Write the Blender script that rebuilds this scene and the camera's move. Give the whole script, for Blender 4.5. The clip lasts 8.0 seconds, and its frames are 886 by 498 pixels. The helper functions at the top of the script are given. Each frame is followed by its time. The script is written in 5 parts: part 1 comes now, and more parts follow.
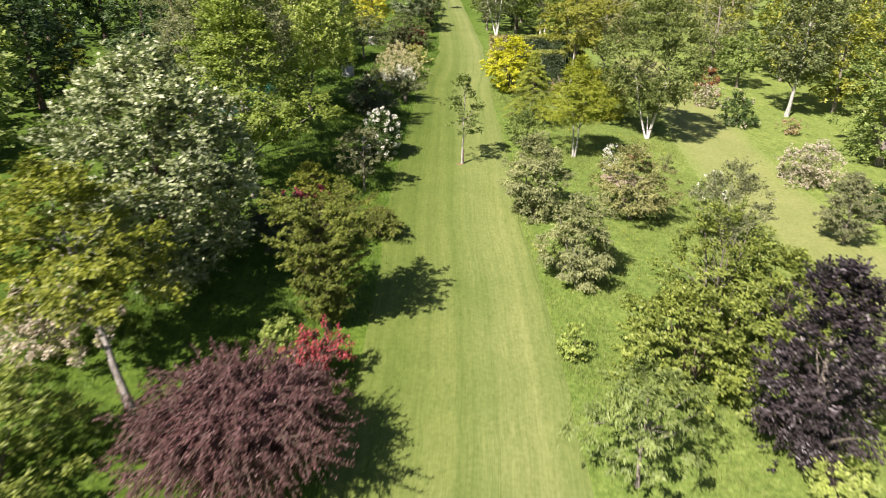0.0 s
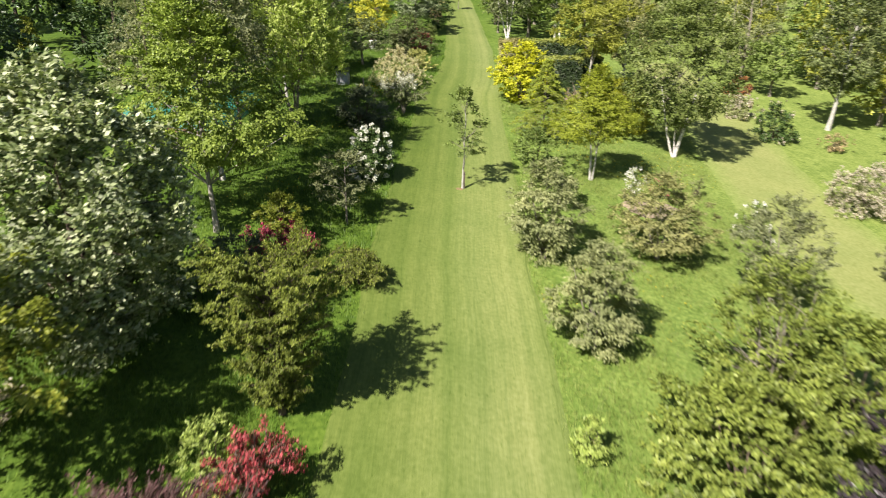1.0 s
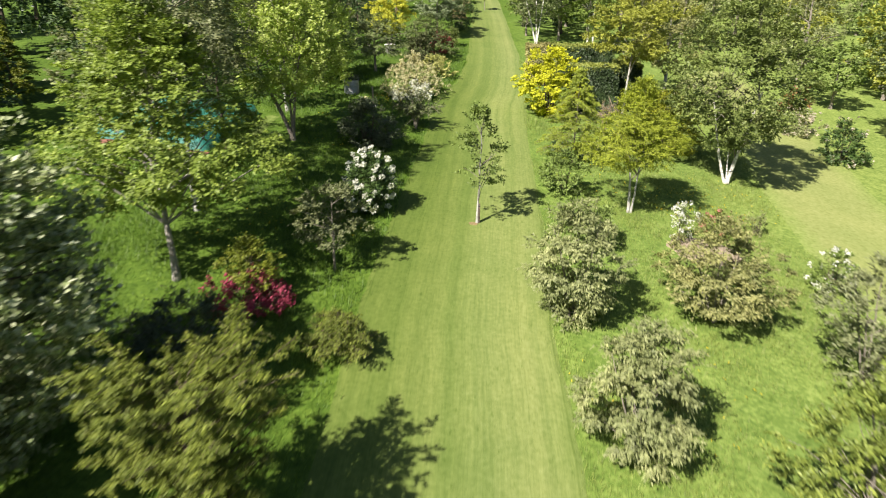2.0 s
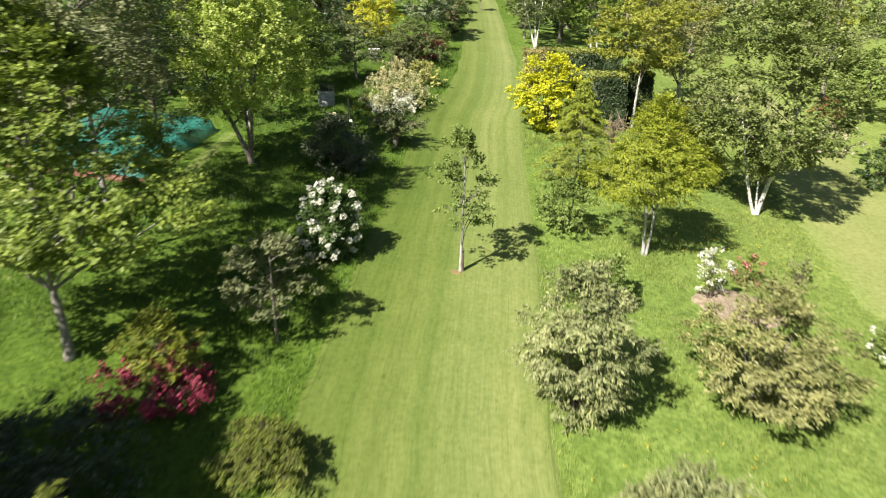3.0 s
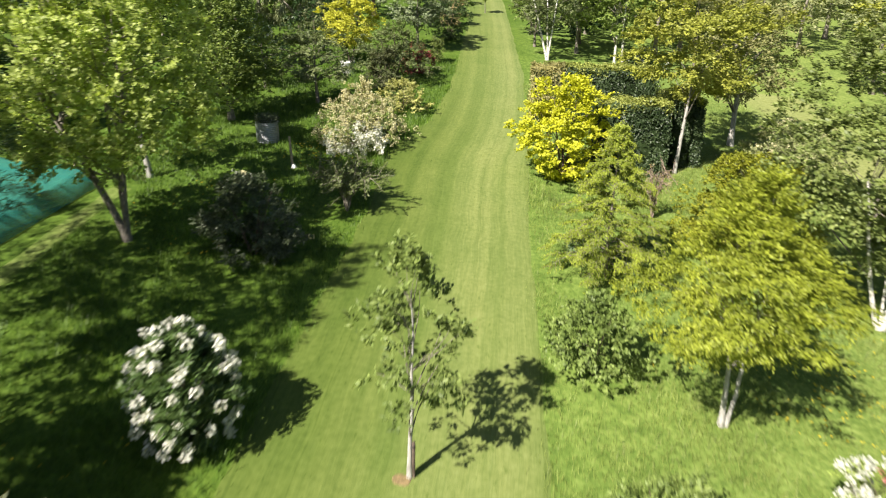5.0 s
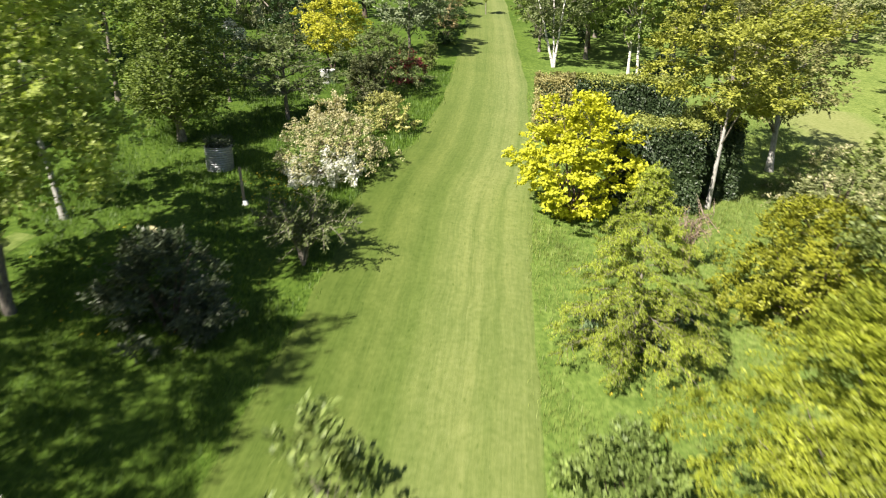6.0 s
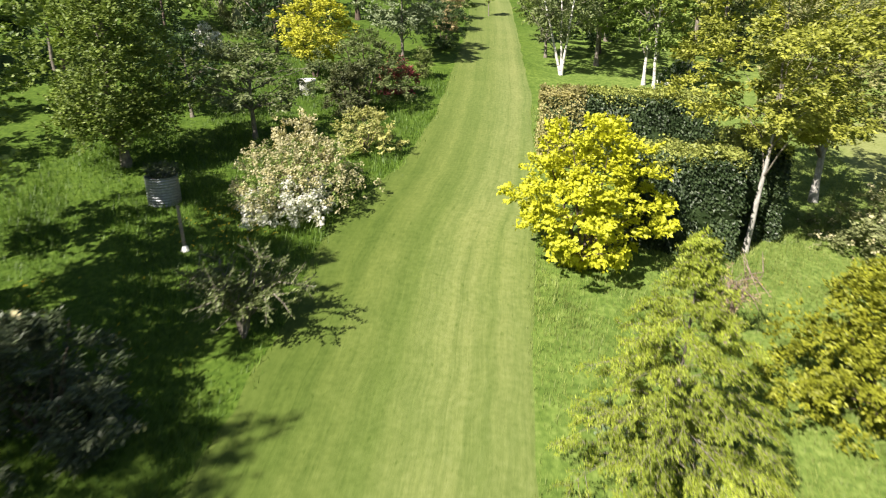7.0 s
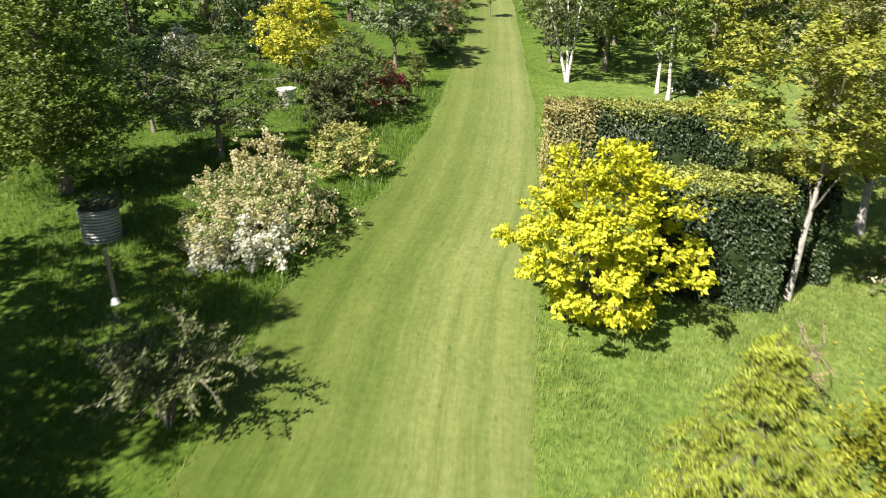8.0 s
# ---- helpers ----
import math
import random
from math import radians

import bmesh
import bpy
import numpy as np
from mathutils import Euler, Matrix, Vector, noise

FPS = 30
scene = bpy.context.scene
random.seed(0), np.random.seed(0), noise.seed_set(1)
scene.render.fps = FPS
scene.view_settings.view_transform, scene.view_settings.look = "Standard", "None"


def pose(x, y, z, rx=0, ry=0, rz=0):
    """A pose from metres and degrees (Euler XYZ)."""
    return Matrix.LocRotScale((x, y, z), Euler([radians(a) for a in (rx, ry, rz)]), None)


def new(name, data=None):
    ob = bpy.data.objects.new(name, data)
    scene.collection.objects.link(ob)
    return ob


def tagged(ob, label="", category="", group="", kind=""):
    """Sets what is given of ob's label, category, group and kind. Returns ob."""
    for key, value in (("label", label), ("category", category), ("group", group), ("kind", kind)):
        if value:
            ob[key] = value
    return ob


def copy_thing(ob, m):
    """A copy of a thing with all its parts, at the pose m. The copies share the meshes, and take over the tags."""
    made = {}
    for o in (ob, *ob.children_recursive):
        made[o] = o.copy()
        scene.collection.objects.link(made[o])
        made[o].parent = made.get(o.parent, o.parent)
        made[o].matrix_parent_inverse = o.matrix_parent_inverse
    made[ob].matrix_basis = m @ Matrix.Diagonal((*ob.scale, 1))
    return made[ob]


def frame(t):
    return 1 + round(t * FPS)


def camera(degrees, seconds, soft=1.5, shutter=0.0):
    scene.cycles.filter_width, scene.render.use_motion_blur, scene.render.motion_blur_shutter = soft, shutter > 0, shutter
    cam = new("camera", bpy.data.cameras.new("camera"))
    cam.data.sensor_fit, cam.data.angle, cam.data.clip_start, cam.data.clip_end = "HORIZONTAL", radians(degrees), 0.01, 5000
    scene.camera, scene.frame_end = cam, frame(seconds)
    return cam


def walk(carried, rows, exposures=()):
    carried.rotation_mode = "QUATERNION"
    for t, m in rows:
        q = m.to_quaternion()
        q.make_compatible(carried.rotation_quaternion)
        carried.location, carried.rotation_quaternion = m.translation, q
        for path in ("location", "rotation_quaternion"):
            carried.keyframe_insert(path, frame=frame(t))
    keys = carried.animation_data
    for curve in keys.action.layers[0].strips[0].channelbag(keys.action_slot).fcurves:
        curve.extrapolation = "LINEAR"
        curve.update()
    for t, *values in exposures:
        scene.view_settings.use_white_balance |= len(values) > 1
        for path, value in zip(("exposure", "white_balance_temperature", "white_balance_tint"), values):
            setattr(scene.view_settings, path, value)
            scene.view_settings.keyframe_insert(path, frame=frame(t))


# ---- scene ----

# ---------------------------------------------------------------- camera
cam = camera(68.0, 8.0, soft=1.0, shutter=0.65)
PITCH = -20.93
ROWS = [
    (0.0, 0.0, 0.0, 12.2, 4.73),
    (0.5, 0.186, 2.265, 12.21, 4.76),
    (0.7, 0.25, 3.2, 12.22, 4.98),
    (1.0, 0.35, 4.614, 12.24, 5.99),
    (1.2, 0.39, 5.57, 12.245, 7.15),
    (1.35, 0.415, 6.28, 12.248, 7.98),
    (1.5, 0.438, 7.0, 12.25, 8.43),
    (1.7, 0.46, 7.97, 12.25, 8.52),
    (3.0, 0.54, 14.328, 12.24, 8.59),
    (3.5, 0.566, 16.719, 12.253, 8.83),
    (4.0, 0.559, 19.117, 12.263, 9.13),
    (4.5, 0.531, 21.498, 12.28, 9.46),
    (6.0, 0.24, 28.711, 12.27, 10.07),
    (6.5, 0.2, 30.79, 12.285, 10.36),
    (7.0, 0.15, 32.628, 12.31, 10.67),
    (7.5, 0.08, 34.233, 12.32, 10.84),
    (8.0, 0.0, 35.7, 12.322, 11.03),
]
walk(cam, [(t, pose(x, y, z, 90 + PITCH, 0, yaw)) for t, x, y, z, yaw in ROWS],
     exposures=[(0.0, 1.08, 6500, 20.5), (0.5, 1.09, 6500, 15.5), (1.0, 1.11, 6500, 13), (1.5, 1.13, 6500, 11.5), (3.5, 1.15, 6500, 11), (6.5, 1.12, 6500, 12), (8.0, 1.08, 6500, 13)])

# ---------------------------------------------------------------- light
SUN_AZ, SUN_EL = radians(32), radians(45)      # the light travels towards +y, turned to +x by SUN_AZ
world = bpy.data.worlds.new("sky")
scene.world = world
world.use_nodes = True
wn = world.node_tree.nodes
sky = wn.new("ShaderNodeTexSky")
sky.sky_type, sky.sun_disc = "NISHITA", False
sky.sun_elevation, sky.sun_rotation = SUN_EL, math.pi + SUN_AZ
world.node_tree.links.new(sky.outputs[0], wn["Background"].inputs[0])
wn["Background"].inputs[1].default_value = 0.040
sun_data = bpy.data.lights.new("sun", "SUN")
sun_data.energy, sun_data.angle, sun_data.color = 5.0, radians(0.6), (1.0, 0.92, 0.815)
sun = new("sun", sun_data)
toward = Vector((math.sin(SUN_AZ) * math.cos(SUN_EL), math.cos(SUN_AZ) * math.cos(SUN_EL), -math.sin(SUN_EL)))
sun.rotation_euler = toward.to_track_quat("-Z", "Y").to_euler()
sun.location = (-30, -30, 60)

# ---------------------------------------------------------------- materials


def node_mat(name):
    m = bpy.data.materials.new(name)
    m.use_nodes = True
    nt = m.node_tree
    return m, nt, nt.nodes["Principled BSDF"], nt.nodes["Material Output"]


def ramp(nt, source, stops):
    r = nt.nodes.new("ShaderNodeValToRGB")
    el = r.color_ramp.elements
    while len(el) < len(stops):
        el.new(0.5)
    for e, (p, c) in zip(el, stops):
        e.position, e.color = p, (*c, 1)
    nt.links.new(source, r.inputs[0])
    return r.outputs[0]


def noise_out(nt, scale, detail=4.0, coords=None, stretch=None, rough=0.6):
    n = nt.nodes.new("ShaderNodeTexNoise")
    n.inputs["Scale"].default_value, n.inputs["Detail"].default_value, n.inputs["Roughness"].default_value = scale, detail, rough
    if coords is None:
        coords = nt.nodes.new("ShaderNodeTexCoord").outputs["Object"]
    if stretch:
        mp = nt.nodes.new("ShaderNodeMapping")
        mp.inputs["Scale"].default_value = stretch
        nt.links.new(coords, mp.inputs[0])
        coords = mp.outputs[0]
    nt.links.new(coords, n.inputs["Vector"])
    return n.outputs["Fac"]


def mix(nt, fac, a, b, kind="MIX"):
    m = nt.nodes.new("ShaderNodeMix")
    m.data_type, m.blend_type = "RGBA", kind
    for value, socket in ((fac, m.inputs[0]), (a, m.inputs[6]), (b, m.inputs[7])):
        if isinstance(value, (int, float)):
            socket.default_value = value
        elif isinstance(value, tuple):
            socket.default_value = (*value, 1)
        else:
            nt.links.new(value, socket)
    return m.outputs[2]


def bump(nt, bsdf, height, strength, distance):
    b = nt.nodes.new("ShaderNodeBump")
    b.inputs["Strength"].default_value, b.inputs["Distance"].default_value = strength, distance
    nt.links.new(height, b.inputs["Height"])
    nt.links.new(b.outputs[0], bsdf.inputs["Normal"])


def leaf_mat(name, colours, rough=0.5, through_light=0.24, patch=0.35, vary=0.55):
    """Leaves: every leaf takes its own tone about the middle one, and whole sprays and boughs drift in colour."""
    m, nt, bsdf, out = node_mat(name)
    geo = nt.nodes.new("ShaderNodeNewGeometry")
    k = len(colours)
    mean = [sum(c[i] for c in colours) / k for i in range(3)]
    tones = [tuple(mean[i] + vary * (c[i] - mean[i]) for i in range(3)) for c in colours]
    col = ramp(nt, geo.outputs["Random Per Island"], [(i / max(1, k - 1), c) for i, c in enumerate(tones)])
    where = nt.nodes.new("ShaderNodeTexCoord").outputs["Object"]
    bough = ramp(nt, noise_out(nt, 0.8, 2.0, coords=where), [(0.32, (1 - patch, 1 - 0.9 * patch, 1 - patch)), (0.68, (1 + 0.4 * patch, 1 + 0.35 * patch, 1 + 0.3 * patch))])
    spray = ramp(nt, noise_out(nt, 3.2, 2.0, coords=where), [(0.34, (1 - 0.6 * patch, 1 - 0.55 * patch, 1 - 0.6 * patch)), (0.66, (1 + 0.35 * patch,) * 3)])
    col = mix(nt, 1.0, mix(nt, 1.0, col, bough, "MULTIPLY"), spray, "MULTIPLY")
    nt.links.new(col, bsdf.inputs["Base Color"])
    bsdf.inputs["Roughness"].default_value = rough
    bsdf.inputs["Specular IOR Level"].default_value = 0.35
    tr = nt.nodes.new("ShaderNodeBsdfTranslucent")
    warm = mix(nt, 1.0, col, (1.05, 1.1, 0.6), "MULTIPLY")
    nt.links.new(warm, tr.inputs[0])
    mx = nt.nodes.new("ShaderNodeMixShader")
    mx.inputs[0].default_value = through_light
    nt.links.new(bsdf.outputs[0], mx.inputs[1])
    nt.links.new(tr.outputs[0], mx.inputs[2])
    nt.links.new(mx.outputs[0], out.inputs[0])
    return m


def bark_mat(name, dark, light, scale=6.0, bands=False):
    m, nt, bsdf, out = node_mat(name)
    fine = noise_out(nt, scale * 3, 5, stretch=(1, 1, 0.3))
    col = ramp(nt, fine, [(0.35, dark), (0.65, light)])
    if bands:
        marks = noise_out(nt, scale, 3, stretch=(0.5, 0.5, 3.0))
        col = mix(nt, ramp(nt, marks, [(0.56, (0, 0, 0)), (0.62, (1, 1, 1))]), col, (0.05, 0.045, 0.04))
    nt.links.new(col, bsdf.inputs["Base Color"])
    bsdf.inputs["Roughness"].default_value = 0.9
    bump(nt, bsdf, fine, 0.6, 0.01)
    return m


def plain_mat(name, a, b, scale=20.0, rough=0.7, metal=0.0, relief=0.3, dist=0.005):
    m, nt, bsdf, out = node_mat(name)
    n1 = noise_out(nt, scale, 5)
    n2 = noise_out(nt, scale * 0.12, 3)
    col = mix(nt, n2, ramp(nt, n1, [(0.3, a), (0.7, b)]), ramp(nt, n1, [(0.3, tuple(0.7 * v for v in a)), (0.7, b)]))
    nt.links.new(col, bsdf.inputs["Base Color"])
    bsdf.inputs["Roughness"].default_value, bsdf.inputs["Metallic"].default_value = rough, metal
    bump(nt, bsdf, n1, relief, dist)
    return m


BARK_GREY = bark_mat("grey_bark", (0.10, 0.085, 0.07), (0.30, 0.27, 0.22))
BARK_BROWN = bark_mat("brown_bark", (0.045, 0.033, 0.025), (0.16, 0.12, 0.09))
BARK_PALE = bark_mat("pale_bark", (0.24, 0.235, 0.21), (0.50, 0.49, 0.45))
BARK_BIRCH = bark_mat("birch_bark", (0.42, 0.40, 0.36), (0.78, 0.76, 0.70), 5.0, True)

BARK_ASH = bark_mat("ash_bark", (0.15, 0.135, 0.115), (0.38, 0.36, 0.32))
BARK_PINK = bark_mat("pinkish_bark", (0.19, 0.14, 0.115), (0.36, 0.28, 0.23))

# leaf tones, dark to light
L_MAPLE = leaf_mat("maple_leaf", [(0.1, 0.165, 0.033), (0.205, 0.285, 0.058), (0.365, 0.45, 0.11)])
L_FIELD = leaf_mat("field_maple_leaf", [(0.12, 0.185, 0.028), (0.235, 0.318, 0.052), (0.39, 0.465, 0.1)], through_light=0.3)
L_LIME = leaf_mat("lime_leaf", [(0.32, 0.41, 0.09), (0.49, 0.58, 0.155), (0.64, 0.70, 0.25)], through_light=0.42)
L_YELLOWGREEN = leaf_mat("yellow_green_leaf", [(0.155, 0.18, 0.015), (0.29, 0.315, 0.025), (0.44, 0.445, 0.05)])
L_ACER = leaf_mat("golden_green_leaf", [(0.16, 0.21, 0.02), (0.315, 0.37, 0.035), (0.475, 0.51, 0.065)], through_light=0.3)
L_OLIVEGOLD = leaf_mat("olive_gold_leaf", [(0.10, 0.135, 0.015), (0.205, 0.245, 0.026), (0.35, 0.37, 0.05)])
L_GOLD = leaf_mat("golden_leaf", [(0.41, 0.43, 0.018), (0.585, 0.59, 0.032), (0.72, 0.715, 0.075)], patch=0.14, through_light=0.3)
L_GOLDFAR = leaf_mat("deep_golden_leaf", [(0.42, 0.415, 0.03), (0.58, 0.57, 0.055), (0.7, 0.69, 0.11)], patch=0.25)
L_OAK = leaf_mat("bronze_green_leaf", [(0.18, 0.205, 0.028), (0.335, 0.36, 0.052), (0.51, 0.515, 0.1)])
L_SILVER = leaf_mat("silver_leaf", [(0.085, 0.13, 0.034), (0.205, 0.265, 0.085), (0.41, 0.455, 0.25), (0.63, 0.66, 0.48)], 0.6, 0.2, vary=0.9)
L_SAGE = leaf_mat("sage_leaf", [(0.14, 0.172, 0.06), (0.285, 0.315, 0.13), (0.46, 0.475, 0.24)], 0.55, 0.25)
L_SAGE_WARM = leaf_mat("warm_sage_leaf", [(0.14, 0.16, 0.05), (0.3, 0.31, 0.11), (0.49, 0.465, 0.215)], 0.55, 0.25)
L_WILLOW = leaf_mat("willow_leaf", [(0.115, 0.14, 0.06), (0.225, 0.25, 0.115), (0.36, 0.375, 0.2)], 0.55, 0.25)
L_BIRCH = leaf_mat("birch_leaf", [(0.09, 0.133, 0.031), (0.18, 0.232, 0.058), (0.315, 0.365, 0.115)])
L_SHRUB = leaf_mat("shrub_leaf", [(0.0978, 0.155, 0.0345), (0.207, 0.287, 0.069), (0.38, 0.471, 0.138)])
L_SHRUB_OLIVE = leaf_mat("olive_shrub_leaf", [(0.10, 0.15, 0.024), (0.215, 0.272, 0.05), (0.365, 0.415, 0.095)])
L_DARK = leaf_mat("dark_glossy_leaf", [(0.025, 0.053, 0.017), (0.048, 0.094, 0.029), (0.094, 0.150, 0.050)], 0.32, 0.15)
L_RHODO = leaf_mat("rhododendron_leaf", [(0.035, 0.075, 0.02), (0.08, 0.145, 0.038), (0.17, 0.245, 0.075)], 0.35, 0.18)
L_DARKGREY = leaf_mat("dark_grey_leaf", [(0.0333, 0.0506, 0.0253), (0.0759, 0.101, 0.0471), (0.182, 0.216, 0.124)], 0.4, 0.15)
L_HORNBEAM = leaf_mat("hornbeam_leaf", [(0.075, 0.13, 0.023), (0.165, 0.235, 0.042), (0.31, 0.38, 0.077)])
L_OLIVE = leaf_mat("olive_needle", [(0.055, 0.09, 0.013), (0.16, 0.205, 0.03), (0.34, 0.38, 0.062)], 0.6, 0.2)
L_CONIFER = leaf_mat("conifer_needle", [(0.031, 0.0644, 0.023), (0.069, 0.122, 0.0368), (0.137, 0.201, 0.0586)], 0.6, 0.15)
L_LARCH = leaf_mat("larch_needle", [(0.165, 0.235, 0.021), (0.33, 0.4, 0.042), (0.49, 0.545, 0.09)])
L_YOUNG = leaf_mat("young_oak_leaf", [(0.085, 0.135, 0.032), (0.18, 0.25, 0.06), (0.315, 0.385, 0.115)])
L_PEAR = leaf_mat("pear_leaf", [(0.12, 0.165, 0.075), (0.245, 0.3, 0.16), (0.41, 0.46, 0.29)], 0.5, 0.2)
L_HERB = leaf_mat("herb_leaf", [(0.10, 0.17, 0.075), (0.18, 0.265, 0.13), (0.29, 0.38, 0.2)], 0.5, 0.25)
L_WALNUT = leaf_mat("walnut_leaf", [(0.11, 0.165, 0.04), (0.2, 0.265, 0.07), (0.32, 0.385, 0.13)], 0.5, 0.25)
L_PURPLE = leaf_mat("purple_leaf", [(0.02, 0.016, 0.019), (0.046, 0.036, 0.041), (0.105, 0.087, 0.093)], 0.4, 0.15)
L_MAROON = leaf_mat("maroon_leaf", [(0.075, 0.034, 0.036), (0.155, 0.075, 0.078), (0.26, 0.145, 0.14)], 0.5, 0.25)
L_BRONZEGREEN = leaf_mat("bronze_green_dark_leaf", [(0.04, 0.05, 0.018), (0.09, 0.105, 0.038), (0.19, 0.20, 0.085)], 0.45, 0.18)
L_CHERRY = leaf_mat("cherry_leaf", [(0.07, 0.10, 0.032), (0.15, 0.19, 0.065), (0.29, 0.33, 0.14)], 0.45, 0.18)
L_BRONZE = leaf_mat("bronze_leaf", [(0.077, 0.062, 0.040), (0.154, 0.112, 0.067), (0.216, 0.088, 0.066)], 0.5, 0.25)
L_PALE = leaf_mat("pale_green_leaf", [(0.199, 0.287, 0.0552), (0.363, 0.46, 0.105), (0.542, 0.618, 0.183)])
L_VARIEGATED = leaf_mat("variegated_leaf", [(0.23, 0.27, 0.065), (0.5, 0.5, 0.15), (0.76, 0.7, 0.33)])
L_TAN = leaf_mat("tan_leaf", [(0.208, 0.172, 0.0794), (0.445, 0.345, 0.172), (0.653, 0.517, 0.308)])
L_BEECH = leaf_mat("beech_leaf", [(0.2, 0.19, 0.065), (0.37, 0.335, 0.13), (0.52, 0.475, 0.21)])
# evergreen sides and top of one hedge: shade and sun partly in leaf colour
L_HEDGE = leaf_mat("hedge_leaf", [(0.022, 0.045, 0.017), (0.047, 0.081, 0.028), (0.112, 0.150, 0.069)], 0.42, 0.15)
L_HEDGE_LIT = leaf_mat("hedge_lit_top_leaf", [(0.17, 0.22, 0.045), (0.34, 0.385, 0.085), (0.52, 0.52, 0.17)])
F_WHITE = leaf_mat("white_petal", [(0.62, 0.62, 0.56), (0.80, 0.80, 0.76)], 0.6, 0.3, 0.08)
F_CREAM = leaf_mat("cream_petal", [(0.46, 0.41, 0.2), (0.62, 0.57, 0.33), (0.75, 0.71, 0.5)], 0.6, 0.3, 0.15)
F_PINK = leaf_mat("pink_petal", [(0.34, 0.04, 0.05), (0.49, 0.08, 0.1), (0.6, 0.16, 0.17)], 0.6, 0.3, 0.15)
F_CORAL = leaf_mat("coral_petal", [(0.5, 0.12, 0.14), (0.66, 0.22, 0.23), (0.76, 0.36, 0.35)], 0.6, 0.3, 0.15)
F_CRIMSON = leaf_mat("crimson_petal", [(0.2, 0.02, 0.055), (0.34, 0.04, 0.09), (0.5, 0.10, 0.16)], 0.6, 0.25, 0.2)
F_RUST = leaf_mat("rust_red_petal", [(0.16, 0.045, 0.04), (0.28, 0.07, 0.06), (0.45, 0.10, 0.12)], 0.6, 0.25, 0.2)
F_BLUSH = leaf_mat("blush_petal", [(0.43, 0.35, 0.27), (0.58, 0.51, 0.42), (0.7, 0.65, 0.56)], 0.6, 0.3, 0.15)
F_ORANGE = leaf_mat("orange_petal", [(0.3, 0.10, 0.04), (0.42, 0.17, 0.075)], 0.6, 0.3, 0.15)
F_YELLOW = leaf_mat("yellow_petal", [(0.60, 0.45, 0.02), (0.75, 0.6, 0.04)], 0.6, 0.3, 0.1)
GRASS_BLADE = leaf_mat("grass_blade", [(0.14, 0.195, 0.038), (0.245, 0.305, 0.072), (0.385, 0.435, 0.13)], 0.5, 0.3, 0.3)
# meadow blades: lush deep green, red cut to carry the tint of tree shade
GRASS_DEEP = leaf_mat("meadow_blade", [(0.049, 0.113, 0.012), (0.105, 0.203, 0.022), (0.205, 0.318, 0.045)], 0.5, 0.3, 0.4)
SOIL = plain_mat("bare_soil", (0.17, 0.13, 0.085), (0.37, 0.305, 0.215), 9.0, 0.95, 0, 0.9, 0.03)
SOIL_RED = plain_mat("orange_soil", (0.15, 0.115, 0.05), (0.30, 0.215, 0.10), 14.0, 0.95, 0, 0.9, 0.02)
ZINC = plain_mat("galvanised_steel", (0.30, 0.32, 0.34), (0.46, 0.48, 0.50), 18.0, 0.5, 0.8, 0.1, 0.002)
RUBBER = plain_mat("black_rubber", (0.015, 0.015, 0.015), (0.03, 0.03, 0.03), 30.0, 0.7)
WOOD = plain_mat("weathered_wood", (0.30, 0.24, 0.17), (0.52, 0.44, 0.32), 25.0, 0.9, 0, 0.4, 0.004)
WHITE_PLASTIC = plain_mat("white_plastic", (0.66, 0.66, 0.63), (0.80, 0.80, 0.77), 8.0, 0.45, 0, 0.1, 0.002)
BRICK_RED = plain_mat("red_earth", (0.20, 0.08, 0.06), (0.34, 0.15, 0.10), 10.0, 0.95, 0, 0.7, 0.02)


def meadow(nt, place, fine):
    """Colour of the uncut grass: lush and deep left of the ride, darkened further for missing tree shade, fresh beside
    it on the right, pale and dry round the far lawn.
    """
    col = ramp(nt, fine, [(0.28, (0.078, 0.134, 0.021)), (0.5, (0.14, 0.213, 0.036)), (0.74, (0.225, 0.30, 0.066))])
    xyz = nt.nodes.new("ShaderNodeSeparateXYZ")
    nt.links.new(place, xyz.inputs[0])
    sway = nt.nodes.new("ShaderNodeMath")
    sway.operation = "MULTIPLY_ADD"
    sway.inputs[1].default_value = 5.0
    nt.links.new(noise_out(nt, 0.3, 4, place), sway.inputs[0])
    nt.links.new(xyz.outputs[0], sway.inputs[2])
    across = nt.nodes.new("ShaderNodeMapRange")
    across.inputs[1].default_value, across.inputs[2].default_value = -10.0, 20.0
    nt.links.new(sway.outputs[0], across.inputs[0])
    # left end: lush green with some tree shade put into the tone
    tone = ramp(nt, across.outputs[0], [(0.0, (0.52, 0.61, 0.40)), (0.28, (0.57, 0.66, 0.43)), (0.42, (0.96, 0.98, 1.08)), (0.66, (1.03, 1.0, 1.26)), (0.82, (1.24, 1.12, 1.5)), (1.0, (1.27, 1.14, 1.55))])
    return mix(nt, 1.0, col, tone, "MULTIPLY")


